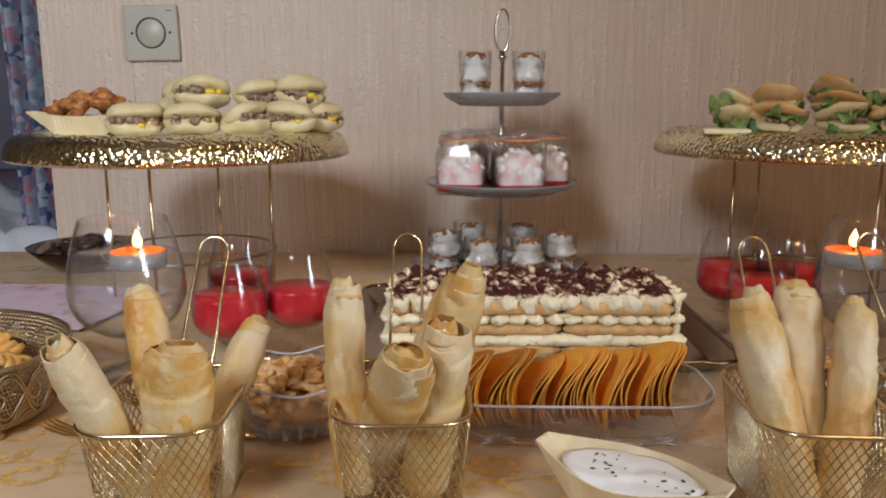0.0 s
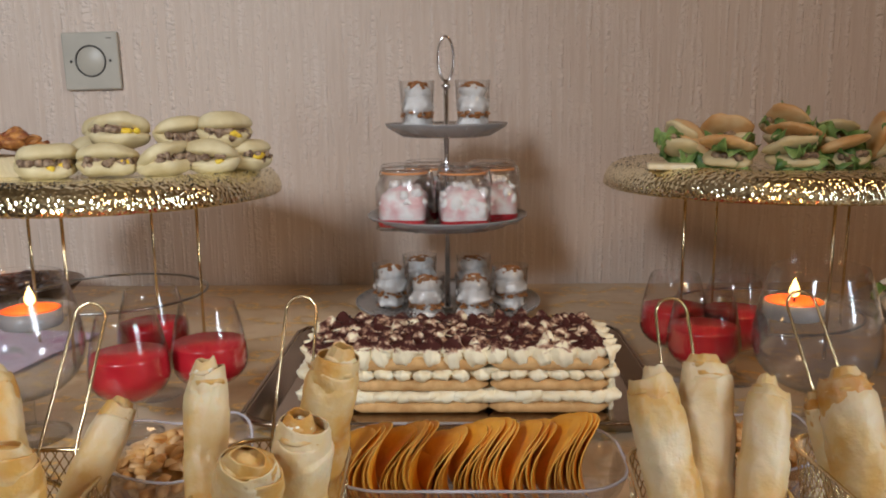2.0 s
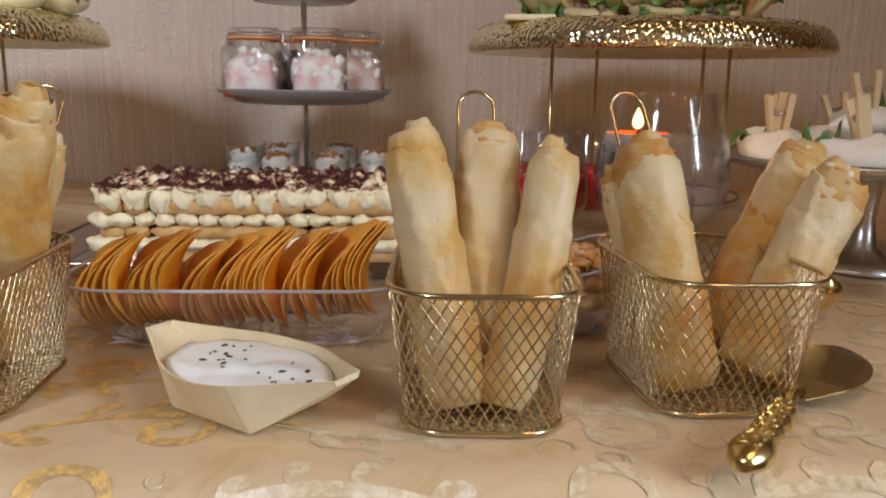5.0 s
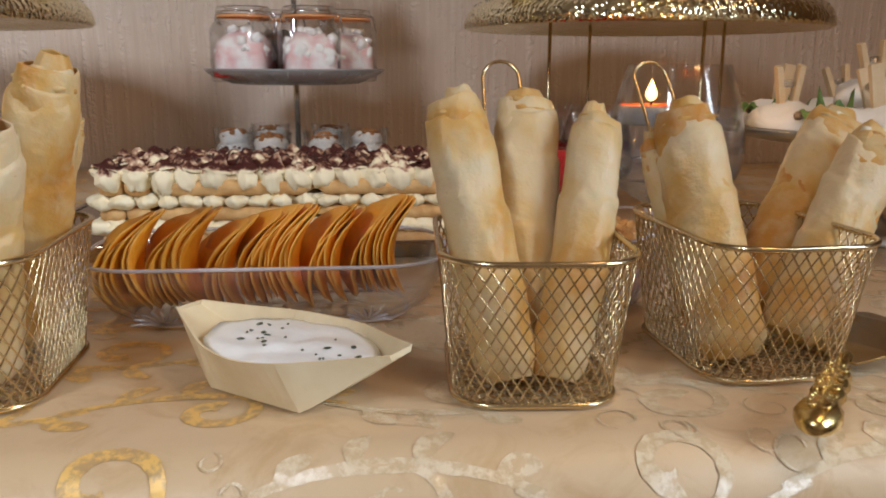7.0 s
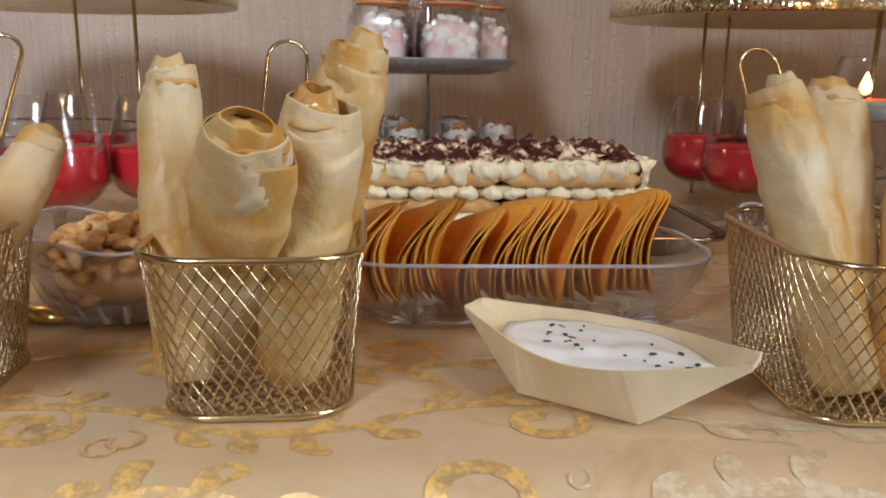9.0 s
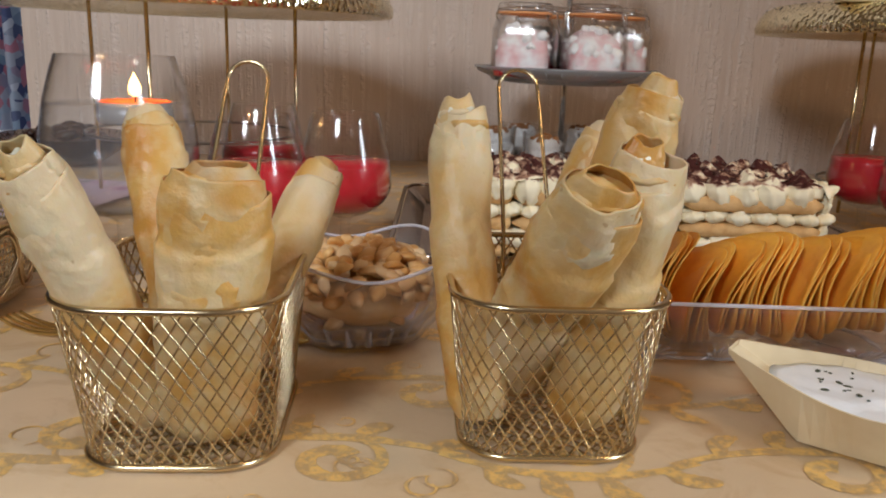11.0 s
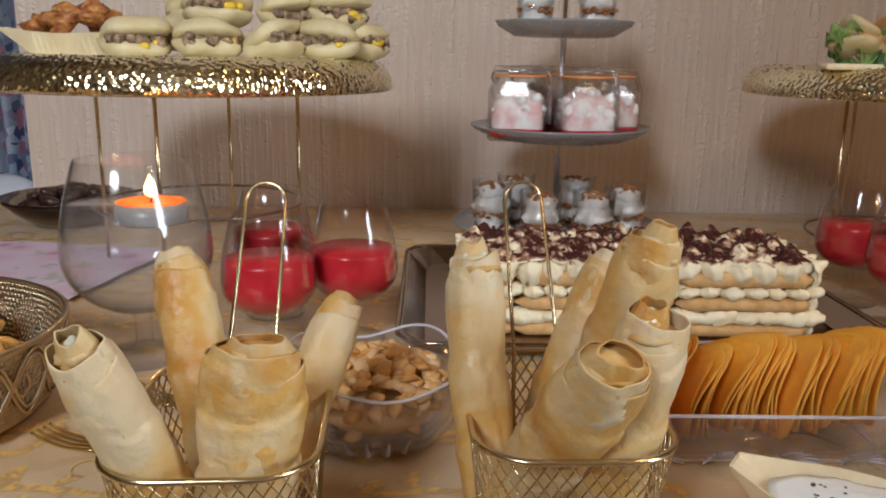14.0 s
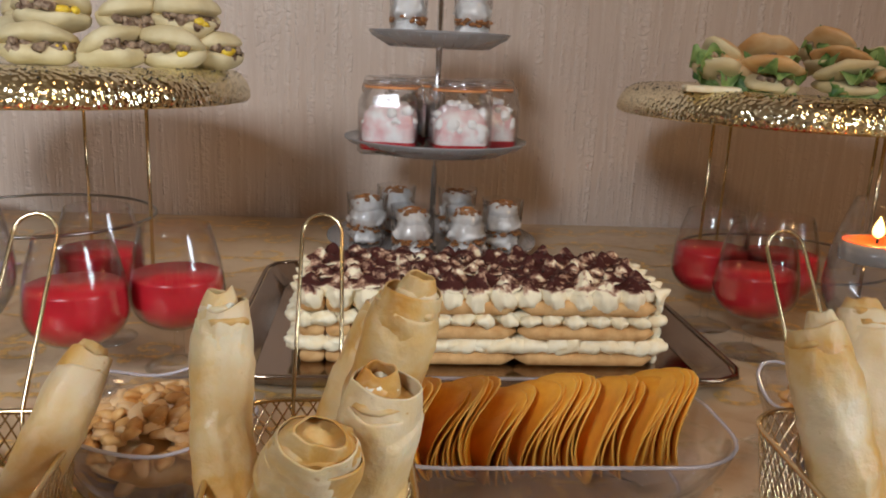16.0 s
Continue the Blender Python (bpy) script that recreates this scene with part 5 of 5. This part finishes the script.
def peanut_bowl(at, turn, seed):
    t = thing("peanut_bowl", (*at, TZ + 0.0015), "square clear glass bowl full of roasted peanuts", "bowl", "peanut bowls", "", turn)
    def lp(s, z, r):
        return [(x, y, z - (0.0045 * math.cos(4 * math.atan2(y, x)) if z > 0.045 else 0)) for x, y in resample(rounded_rect(s, s, r), 64)]
    V, F = loft([lp(0.004, 0.0, 0.001), lp(0.026, 0.0, 0.012), lp(0.032, 0.004, 0.016), lp(0.042, 0.018, 0.026), lp(0.048, 0.036, 0.032), lp(0.052, 0.051, 0.034), lp(0.0515, 0.052, 0.034), lp(0.0495, 0.0515, 0.032),
                 lp(0.0455, 0.036, 0.030), lp(0.039, 0.019, 0.024), lp(0.030, 0.007, 0.014), lp(0.004, 0.005, 0.001)])
    link("glass_bowl", V, F, GLASS_TINT, t)
    link("rim", *tube(lp(0.0508, 0.0518, 0.034), 0.0011, 6, True), GLASS_GLINT, t, "bright polished glass edge")
    cuts = []
    for k in range(20):
        a = 2 * math.pi * k / 20
        cuts.append(tube([(0.024 * math.cos(a), 0.024 * math.sin(a), 0.001), (0.033 * math.cos(a), 0.033 * math.sin(a), 0.0045), (0.040 * math.cos(a), 0.040 * math.sin(a), 0.0155)], (0.002, 0.0018, 0.0005), 6))
    link("cut_pattern", *join(*cuts), GLASS_GLINT, t)["kind"] = "stuff"
    rng = random.Random(seed)
    link("peanut_heap", *moved(blob(0.035, 0.035, 0.017, 20, 10, 0.12, 60, seed), Matrix.Translation((0, 0, 0.0255))), PEANUT_HEAP, t)
    for k in range(170):
        a, s = rng.uniform(0, 6.28), math.sqrt(rng.random())
        up = rng.random() < 0.75
        z = 0.042 + 0.010 * (1 - s * s) + rng.uniform(-0.002, 0.003) if up else rng.uniform(0.012, 0.038)
        rr = 0.038 * s if up else 0.028 + (z - 0.012) * 0.42
        if up and s > 0.9:
            z -= 0.004
        link("peanut", *peanut((rr * math.cos(a), rr * math.sin(a), z), (rng.uniform(-50, 50), rng.uniform(-50, 50), rng.uniform(0, 360)), k + seed, t), PEANUT, t)
    t.scale = (1.16, 1.16, 1.06)
    return t


peanut_bowl((-0.106, 0.722), 14, 3)
peanut_bowl((0.363, 0.738), -8, 8)

# ---- stemmed glasses ----


def snifter(name, at, R, rim_r, z_low, z_wide, z_rim, stem_r, foot_r, label, category, group):
    t = thing(name, (*at, TZ + 0.0015), label, category, group)
    H = z_rim - z_low
    w = 0.0011
    def bowl(z):
        """Outer radius at a height above the table."""
        if z < z_wide:
            f = (z - z_low) / (z_wide - z_low)
            return R * math.sin(math.acos(max(-1, min(1, 1 - f))))
        f = (z - z_wide) / (z_rim - z_wide)
        return R + (rim_r - R) * (f ** 1.7)
    prof = [(0.0, 0.0), (foot_r * 0.96, 0.0), (foot_r, 0.0012), (foot_r * 0.7, 0.0035), (stem_r * 1.6, 0.007), (stem_r, 0.012), (stem_r, z_low - 0.004), (stem_r * 1.7, z_low)]
    zs = [z_low + 0.0012 * (1 + k) for k in range(3)] + [z_low + 0.006 + (z_rim - z_low - 0.006) * k / 22 for k in range(23)]
    outer = [(max(bowl(z), stem_r * 1.75), z) for z in zs]
    inner = [(max(r - w, 0.0005), z) for r, z in reversed(outer) if z > z_low + 0.004]
    prof += outer + [(rim_r - 0.0005, z_rim + 0.0005)] + inner + [(0.0, z_low + 0.0045)]
    link("glass", *lathe(prof, 56), GLASS, t)
    return t, bowl, w


def fill(t, bowl, z0, z1, inset, material, name, label=""):
    prof = [(0.0, z0)]
    for k in range(15):
        z = z0 + (z1 - z0) * k / 14
        prof.append((max(bowl(z) - inset, 0.0006), z))
    prof.append((0.0, z1))
    return link(name, *lathe(prof, 48), material, t, label)


def juice_glass(at, level=0.080):
    t, bowl, w = snifter("juice_glass", at, 0.0400, 0.0285, 0.036, 0.066, 0.126, 0.0042, 0.029, "stemmed round glass half full of red strawberry juice", "glass", "juice glasses")
    fill(t, bowl, 0.042, level + 0.004, w + 0.0003, JUICE, "juice", "opaque bright red juice")


for at, lv in (((-0.206, 0.871), 0.083), ((-0.139, 0.917), 0.081), ((-0.224, 0.985), 0.083), ((0.385, 1.048), 0.083), ((0.397, 0.967), 0.081), ((0.452, 1.030), 0.083)):
    juice_glass(at, lv)



def candle_vase(at, candle, flame_watts):
    t, bowl, w = snifter("candle_vase", at, 0.0605, 0.0445, 0.040, 0.092, 0.168, 0.007, 0.040, "large stemmed glass of water with a floating orange candle", "candle vase", "candle vases")
    level = 0.131
    fill(t, bowl, 0.046, level, w + 0.0003, WATER, "water")
    cx, cy = candle
    c = thing("floating_candle", (at[0] + cx, at[1] + cy, TZ + 0.0015 + level - 0.006), "lit orange tea-light candle floating on water", "candle", "floating candles")
    c.scale = (1.5, 1.5, 1.2)
    link("cup", *lathe([(0, -0.0075), (0.0185, -0.0075), (0.0195, -0.006), (0.0195, 0.0066), (0.0188, 0.0066), (0.0186, -0.006), (0, -0.006)], 32), FROST, c, "clear candle cup")
    link("wax", *lathe([(0, 0.0015), (0.0184, 0.0015), (0.0187, 0.0066), (0.0165, 0.0072), (0.010, 0.0060), (0, 0.0056)], 32), WAX, c, "orange-red wax")
    link("wick", *tube([(0, 0, 0.005), (0.0004, 0, 0.010)], 0.0007, 6), WICK, c)
    link("flame", *moved(lathe([(0.0004, 0.0095), (0.0022, 0.0112), (0.0030, 0.0138), (0.0027, 0.0170), (0.0017, 0.0205), (0.0007, 0.0235), (0.0001, 0.0255)], 16), Matrix.Diagonal((1.15, 1.15, 1.0, 1))), FLAME, c, "bright candle flame")
    point_lamp("flame_light", (at[0] + cx, at[1] + cy, TZ + 0.0015 + level + 0.036), flame_watts, (1.0, 0.55, 0.2), 0.005)


candle_vase((-0.313, 0.868), (0.012, 0.004), 0.26)
candle_vase((0.483, 0.884), (-0.022, 0.006), 0.22)

# ---- far left: pierced tray, fork, napkin, dates ----


def pierced_tray():
    t = thing("pierced_metal_tray", (-0.479, 0.746, TZ + 0.0075), "oval pierced metal tray with scrolled sides holding fried spirals", "tray", "", "", 0)
    a, b, h = 0.146, 0.135, 0.060
    n = 120
    def el(s, z):
        return [((a + s) * math.cos(2 * math.pi * i / n), (b + s) * math.sin(2 * math.pi * i / n), z) for i in range(n)]
    V, F = loft([el(-a + 0.002, 0.0), el(-0.014, 0.0), el(-0.012, 0.003), el(-0.015, 0.003), el(-a + 0.002, 0.003)])
    link("tray_floor", V, F, ORNATE, t)
    # sides: a lattice of small holes between a lower and an upper band
    def wall(u, v):
        s = -0.012 + 0.012 * v
        return Vector(((a + s) * math.cos(u), (b + s) * math.sin(u), 0.003 + (h - 0.006) * v))
    V, F = [], []
    cols, rows = 220, 13
    for k in range(cols):
        for r in range(rows):
            us, vs = (k + 0.5 * (r % 2)) / cols * 2 * math.pi, r / rows
            du, dv = 2 * math.pi / cols, 1 / rows
            wave = math.sin(11 * us)
            holed = abs(vs + dv / 2 - 0.5) < 0.40 * abs(wave) - 0.02 and 0 < r < rows - 1
            o = len(V)
            ring = [(0, 0), (0.5, 0), (1, 0), (1, 0.5), (1, 1), (0.5, 1), (0, 1), (0, 0.5)]
            V += [wall(us + du * p, vs + dv * q) for p, q in ring]
            if holed:
                V += [wall(us + du * (0.5 + (p - 0.5) * (0.66 if p in (0, 1) and q in (0, 1) else 0.78)), vs + dv * (0.5 + (q - 0.5) * (0.66 if p in (0, 1) and q in (0, 1) else 0.78))) for p, q in ring]
                F += [(o + i, o + (i + 1) % 8, o + 8 + (i + 1) % 8, o + 8 + i) for i in range(8)]
            else:
                F.append(tuple(range(o, o + 8)))
    side_ob = link("pierced_side", V, F, ORNATE, t, "pierced metal side")
    side_ob.modifiers.new("thickness", "SOLIDIFY").thickness = 0.0008
    waves = []
    for ph in (0.0, math.pi):
        for off in (-0.05, 0.05):
            waves.append(tube([wall(2 * math.pi * i / 480, 0.5 + off * 0.9 + 0.40 * math.sin(11 * 2 * math.pi * i / 480 + ph)) * 1.0 + Vector((0.0012 * math.cos(2 * math.pi * i / 480), 0.0012 * math.sin(2 * math.pi * i / 480), 0)) for i in range(480)], 0.0013, 5, True))
    link("wave_moulding", *join(*waves), ORNATE, t)
    for k in range(22):
        u = 2 * math.pi * (k + 0.25) / 22
        c = wall(u, 0.5)
        out = Vector((math.cos(u), math.sin(u), 0))
        side = Vector((-math.sin(u), math.cos(u), 0))
        link("rosette", *tube([c + out * 0.001 + side * 0.007 * math.cos(2 * math.pi * q / 14) + Vector((0, 0, 0.007 * math.sin(2 * math.pi * q / 14))) for q in range(14)], 0.0013, 5, True), ORNATE, t)
    for k in range(6):
        u = 2 * math.pi * (k + 0.55) / 6
        link("ball_foot", *moved(blob(0.006, 0.006, 0.0042, 14, 9), Matrix.Translation(((a - 0.016) * math.cos(u), (b - 0.016) * math.sin(u), -0.0036))), ORNATE, t)
    link("rolled_rim", *tube([Vector((a * math.cos(2 * math.pi * i / n), b * math.sin(2 * math.pi * i / n), h - 0.002)) for i in range(n)], 0.0024, 8, True), ORNATE, t)
    return t


pierced_tray()


def fried_spiral(at, turn, tip, seed):
    t = thing("fried_spiral", at, "golden fried pastry spiral striped with dark chocolate", "pastry", "fried spirals")
    t.matrix_basis = pose(*at, tip, 0, turn) @ Matrix.Scale(1.35, 4)
    loops = []
    for k in range(3):
        pts = [((0.016 - 0.0042 * k) * math.cos(0.5 * i), (0.013 - 0.0035 * k) * math.sin(0.5 * i), 0.004 + 0.0042 * k + 0.0004 * i) for i in range(13)]
        loops.append(tube(pts, 0.0042, 7))
    link("dough", *join(*loops), FRIED, t)
    link("chocolate_stripe", *tube(smooth_path([(-0.018, -0.006, 0.007), (-0.010, -0.006, 0.0135), (0.0, -0.0055, 0.0175), (0.010, -0.005, 0.0155), (0.018, -0.004, 0.009)], 4), 0.0026, 6), CHOC, t)
    return t


_rng = random.Random(21)
for k in range(34):
    ang, s = k * 2.4, math.sqrt((k + 0.5) / 34)
    fried_spiral((-0.479 + 0.108 * s * math.cos(ang), 0.744 + 0.102 * s * math.sin(ang), TZ + 0.0105 + (0.022 if k % 3 == 0 else 0.008) + 0.014 * (1 - s)), _rng.uniform(0, 360), _rng.uniform(5, 35), k)


def fork(at, turn):
    t = thing("gold_fork", (*at, TZ + 0.0015), "gold dessert fork with ornate handle lying on the cloth", "fork", "gold forks", "", turn)
    link("shank", *tube(smooth_path([(-0.072, 0, 0.005), (-0.05, 0, 0.005), (-0.025, 0, 0.009), (0.0, 0, 0.006)], 5), 0.0024, 8), GOLD, t)
    rr = (0.0026, 0.0044, 0.0036, 0.0048, 0.0040, 0.0056, 0.0066, 0.0050, 0.0016)
    link("handle", *moved(tube([(-0.068 - 0.0075 * k, 0, 0.0058) for k in range(9)], rr, 12), Matrix.Diagonal((1, 1.35, 0.85, 1))), GOLD, t, "cast ornate gold handle")
    link("neck", *moved(blob(0.013, 0.010, 0.0016, 14, 7), pose(0.008, 0, 0.0045, 0, 6, 0)), GOLD, t)
    for k in range(4):
        y = -0.0075 + 0.005 * k
        link("tine", *tube(smooth_path([(0.014, y * 0.85, 0.004), (0.035, y, 0.0016), (0.055, y, 0.0028), (0.066, y, 0.006)], 4), 0.0012, 6), GOLD, t)


fork((-0.270, 0.690), 157)
fork((-0.243, 0.757), 148)


def napkin():
    V, F = [], []
    n = 26
    for s in (0, 1):
        for j in range(n):
            for i in range(n):
                u, v = i / (n - 1), j / (n - 1)
                x, y = -0.80 + 0.36 * u + 0.04 * v, 1.06 + 0.22 * v - 0.05 * u
                V.append((x, y, TZ + 0.0022 + 0.0025 * (1 + noise.noise(Vector((x * 14, y * 14, 1)))) + 0.0006 * s))
    for j in range(n - 1):
        for i in range(n - 1):
            a = j * n + i
            F.append((a, a + n, a + n + 1, a + 1))
            b = a + n * n
            F.append((b, b + 1, b + n + 1, b + n))
    tagged(link("paper_napkin", V, F, FLORAL), "pink floral paper spread on the table", "napkin")


napkin()


def date_bowl():
    t = thing("date_bowl", (-0.605, 1.40, TZ + 0.0015), "shallow smoked glass bowl heaped with dark dates", "bowl")
    link("glass_bowl", *lathe([(0, 0), (0.045, 0), (0.072, 0.018), (0.096, 0.042), (0.0945, 0.0425), (0.070, 0.020), (0.043, 0.003), (0, 0.003)], 40), make_glass("smoked_glass", (0.42, 0.30, 0.22), 1.5), t)
    rng = random.Random(6)
    for k in range(26):
        a, s = k * 2.4, math.sqrt((k + 0.5) / 26)
        link("date", *moved(blob(0.016, 0.009, 0.008, 10, 6, 0.2, 90, k), pose(0.060 * s * math.cos(a), 0.060 * s * math.sin(a), 0.028 + 0.024 * (1 - s * s) + rng.uniform(-0.003, 0.004), rng.uniform(-25, 25), rng.uniform(-25, 25), rng.uniform(0, 180))), DATE, t)


date_bowl()
# ---- far right: wrap stand, cake server, gold cup ----


def wrap_stand():
    t = thing("silver_cake_stand", (0.702, 0.925, TZ + 0.0015), "silver footed cake stand holding pegged white wraps", "cake stand")
    z, r = 0.104, 0.150
    link("plate", *lathe([(0, z - 0.005), (r * 0.8, z - 0.005), (r * 0.97, z + 0.001), (r, z + 0.006), (r * 0.985, z + 0.009), (r * 0.9, z + 0.003), (r * 0.78, z), (0, z)], 72), SILVER, t)
    link("stem", *lathe([(0.045, 0.0), (0.046, 0.003), (0.030, 0.010), (0.014, 0.022), (0.010, 0.05), (0.014, 0.085), (0.03, z - 0.005)], 36), SILVER, t)
    for k in range(7):
        a = 2 * math.pi * k / 7 + 0.5
        wrap((0.702 + 0.098 * math.cos(a), 0.925 + 0.098 * math.sin(a), TZ + 0.1055), math.degrees(a) + 90, k)
    wrap((0.695, 0.93, TZ + 0.128), 30, 9)


def wrap(at, turn, seed):
    t = thing("pegged_wrap", at, "folded white wrap with lettuce closed by a wooden peg", "wrap", "pegged wraps", "", turn)
    V, F = blob(0.048, 0.030, 0.0175, 22, 12, 0.34, 45, seed)
    V = [Vector((v[0], v[1], max(v[2], -0.013) + 0.013)) for v in V]
    link("flatbread", V, F, WRAP, t)
    link("lettuce_leaf", *moved(leaf_sheet(0.02, 0.035, seed, 0.007), pose(0.04, 0.0, 0.016, 15, 0, -80)), LETTUCE, t)
    link("meat_filling", *join(*[moved(blob(0.006, 0.005, 0.004, 7, 5, 0.4, 250, q), pose(0.042 + 0.004 * (q % 2), -0.012 + 0.008 * q, 0.02)) for q in range(4)]), MEAT, t)["kind"] = "stuff"
    p = thing("clothes_peg", (at[0], at[1], at[2] + 0.034), "small wooden clothes peg standing on a wrap", "clothes peg", "clothes pegs", "", turn + 50)
    p.matrix_basis = pose(at[0], at[1], at[2] + 0.027, 12 * math.sin(seed * 2.0), 10 * math.cos(seed * 3.0), turn + 50 + 40 * seed)
    for s in (-1, 1):
        bm = box_bm(-0.0056, -0.0028, -0.010, 0.0056, 0.0028, 0.038, 0.0008)
        ob = part("peg_half", bm, PEG_WOOD, p)
        ob.matrix_basis = pose(0, s * 0.0055, 0.0, -s * 8, 0, 0)
    link("spring", *tube([(0.0055 * math.cos(i * 0.8) * 0.8, 0.0075 * math.sin(i * 0.8), 0.018 + 0.0002 * i) for i in range(26)], 0.0006, 5), STEEL, p)
    return t


wrap_stand()


def cake_server():
    t = thing("cake_server", (0.468, 0.574, TZ + 0.0015), "gold cake server with ornate cast handle lying on the cloth", "cake server", "", "", 52)
    # blade along +x
    out = [(0.0, 0.006), (0.012, 0.014), (0.03, 0.026), (0.055, 0.030), (0.085, 0.026), (0.115, 0.014), (0.13, 0.0)]
    loop = out + [(x, -y) for x, y in reversed(out[:-1])]
    loop = [(p.x, p.y) for p in smooth_path([(*p, 0) for p in loop], 6)]
    V = [(x, y, 0.0085 - 0.05 * max(0, x - 0.02) + 0.004 * (abs(y) / 0.03) ** 2) for x, y in loop] + [(x, y, 0.0072 - 0.05 * max(0, x - 0.02) + 0.004 * (abs(y) / 0.03) ** 2) for x, y in loop]
    n = len(loop)
    F = [tuple(range(n))[::-1], tuple(range(n, 2 * n))] + [(i, (i + 1) % n, n + (i + 1) % n, n + i) for i in range(n)]
    link("blade", V, F, mat("aged_gold_blade", (0.46, 0.33, 0.14), 0.24, 1.0), t, "flat dull gold blade", smooth=False)
    link("neck", *tube(smooth_path([(0.012, 0, 0.008), (-0.004, 0, 0.0125), (-0.018, 0, 0.010), (-0.028, 0, 0.008)], 5), 0.0034, 8), GOLD, t)
    rr = (0.0040, 0.0058, 0.0050, 0.0066, 0.0054, 0.0066, 0.0052, 0.0060, 0.0078, 0.0084, 0.0068, 0.003)
    link("handle", *moved(tube(smooth_path([(-0.024 - 0.0075 * k, 0.0, 0.0105) for k in range(12)], 3), [float(q) for q in np.interp(np.linspace(0, 11, 34), range(12), rr)], 14), Matrix.Diagonal((1, 1.3, 1, 1))), GOLD, t)
    sc = []
    for k in range(10):
        for s in (-1, 1):
            sc.append(tube([(-0.026 - 0.0075 * k + 0.004 * math.cos(q), s * 0.0032 + 0.0022 * math.sin(q), 0.0105 + rr[k] * 0.88) for q in np.linspace(0, 5.2, 10)], 0.0007, 5))
    link("scrolled_relief", *join(*sc), GOLD, t)["kind"] = "stuff"


cake_server()


def gold_dish():
    t = thing("gold_leaf_dish", (0.552, 0.772, TZ + 0.0015), "small shallow polished gold dish on the cloth", "dish")
    link("dish_body", *lathe([(0, 0), (0.022, 0), (0.036, 0.010), (0.043, 0.024), (0.042, 0.0255), (0.034, 0.0125), (0.021, 0.003), (0, 0.003)], 40), GOLD, t)
    link("knob", *moved(blob(0.009, 0.009, 0.011, 14, 9), Matrix.Translation((0.022, -0.022, 0.026))), GOLD, t)


gold_dish()

# ---- on the wall and beyond ----


def wall_outlet():
    t = thing("cable_outlet_plate", (-0.524, WALL_Y, 1.160), "square aged cream plastic outlet plate on the wallpaper", "wall plate")
    t.matrix_basis = pose(-0.524, WALL_Y, 1.160, 0, -1.0, 0)
    part("plate", box_bm(-0.050, -0.010, -0.050, 0.050, 0.0, 0.050, 0.003), PLASTIC, t)
    n = 40
    link("ring_groove", *tube([(0.0265 * math.cos(2 * math.pi * i / n), -0.0102, 0.0265 * math.sin(2 * math.pi * i / n)) for i in range(n)], 0.0016, 6, True), DARK_LINE, t)
    link("disc", *moved(lathe([(0, 0.0012), (0.023, 0.001), (0.0245, 0)], 36), pose(0, -0.0102, 0, 90, 0, 0)), PLASTIC, t)
    for sx in (-1, 1):
        link("screw", *moved(lathe([(0, 0.001), (0.0022, 0.0008), (0.0026, 0)], 12), pose(sx * 0.035, -0.0102, 0, 90, 0, 0)), DARK_LINE, t)
    part("maker_mark", box_bm(0.030, -0.0104, 0.038, 0.040, -0.0098, 0.0395), DARK_LINE, t)


wall_outlet()


def sofa():
    t = thing("sofa", (-1.45, 2.35, 0), "dark striped sofa in the room beyond", "sofa")
    part("seat", box_bm(-0.75, -0.4, 0.08, 0.62, 0.4, 0.42, 0.05, 3), SOFA, t, smooth=True)
    part("backrest", box_bm(-0.75, 0.25, 0.40, 0.62, 0.52, 0.80, 0.06, 3), SOFA, t, smooth=True)
    part("armrest", box_bm(0.40, -0.42, 0.36, 0.64, 0.42, 0.60, 0.06, 3), SOFA, t, smooth=True)
    part("foot", box_bm(-0.7, -0.35, 0.0, -0.62, -0.27, 0.08), PEG_WOOD, t)
    part("foot", box_bm(0.5, -0.35, 0.0, 0.58, -0.27, 0.08), PEG_WOOD, t)


sofa()


def throw():
    V, F = [], []
    n = 34
    for j in range(n):
        for i in range(n):
            u, v = i / (n - 1), j / (n - 1)
            x = -1.52 + 0.62 * u + 0.03 * math.sin(v * 9)
            d = v * 1.25                                    # up the front, then back over the arm
            rise = min(d, 0.42)
            fold = noise.noise(Vector((u * 7, v * 2.5, 0.3)))
            z = 0.40 + rise * (0.86 + 0.14 * math.sin(u * 5 + 1)) + 0.05 * fold + 0.025 * noise.noise(Vector((u * 17, v * 6, 2)))
            z -= 0.5 * max(0, u - 0.78) ** 1.2 + 0.06 * max(0, d - 0.42)
            V.append((x, 1.97 + 0.10 * (rise / 0.42) ** 2 + max(0, d - 0.42) * 0.55 - 0.05 * fold * (rise / 0.42), z))
    for j in range(n - 1):
        for i in range(n - 1):
            a = j * n + i
            F.append((a, a + 1, a + n + 1, a + n))
    ob = link("white_throw", V, F, WHITE_FABRIC)
    s = ob.modifiers.new("thickness", "SOLIDIFY")
    s.thickness = 0.02
    tagged(ob, "rumpled white blanket heaped over the sofa arm", "blanket")


throw()


def curtain():
    V, F = [], []
    n, m = 60, 14
    for j in range(m):
        for i in range(n):
            u, v = i / (n - 1), j / (m - 1)
            x = -1.16 + 0.24 * u
            V.append((x, 2.2 + 0.025 * math.sin(u * 34) + 0.01 * math.sin(v * 6 + u * 9), 0.42 + 1.55 * v))
    for j in range(m - 1):
        for i in range(n - 1):
            a = j * n + i
            F.append((a, a + 1, a + n + 1, a + n))
    ob = link("floral_curtain", V, F, CURTAIN)
    s = ob.modifiers.new("thickness", "SOLIDIFY")
    s.thickness = 0.004
    tagged(ob, "hanging blue and red floral curtain in the room beyond", "curtain")


curtain()
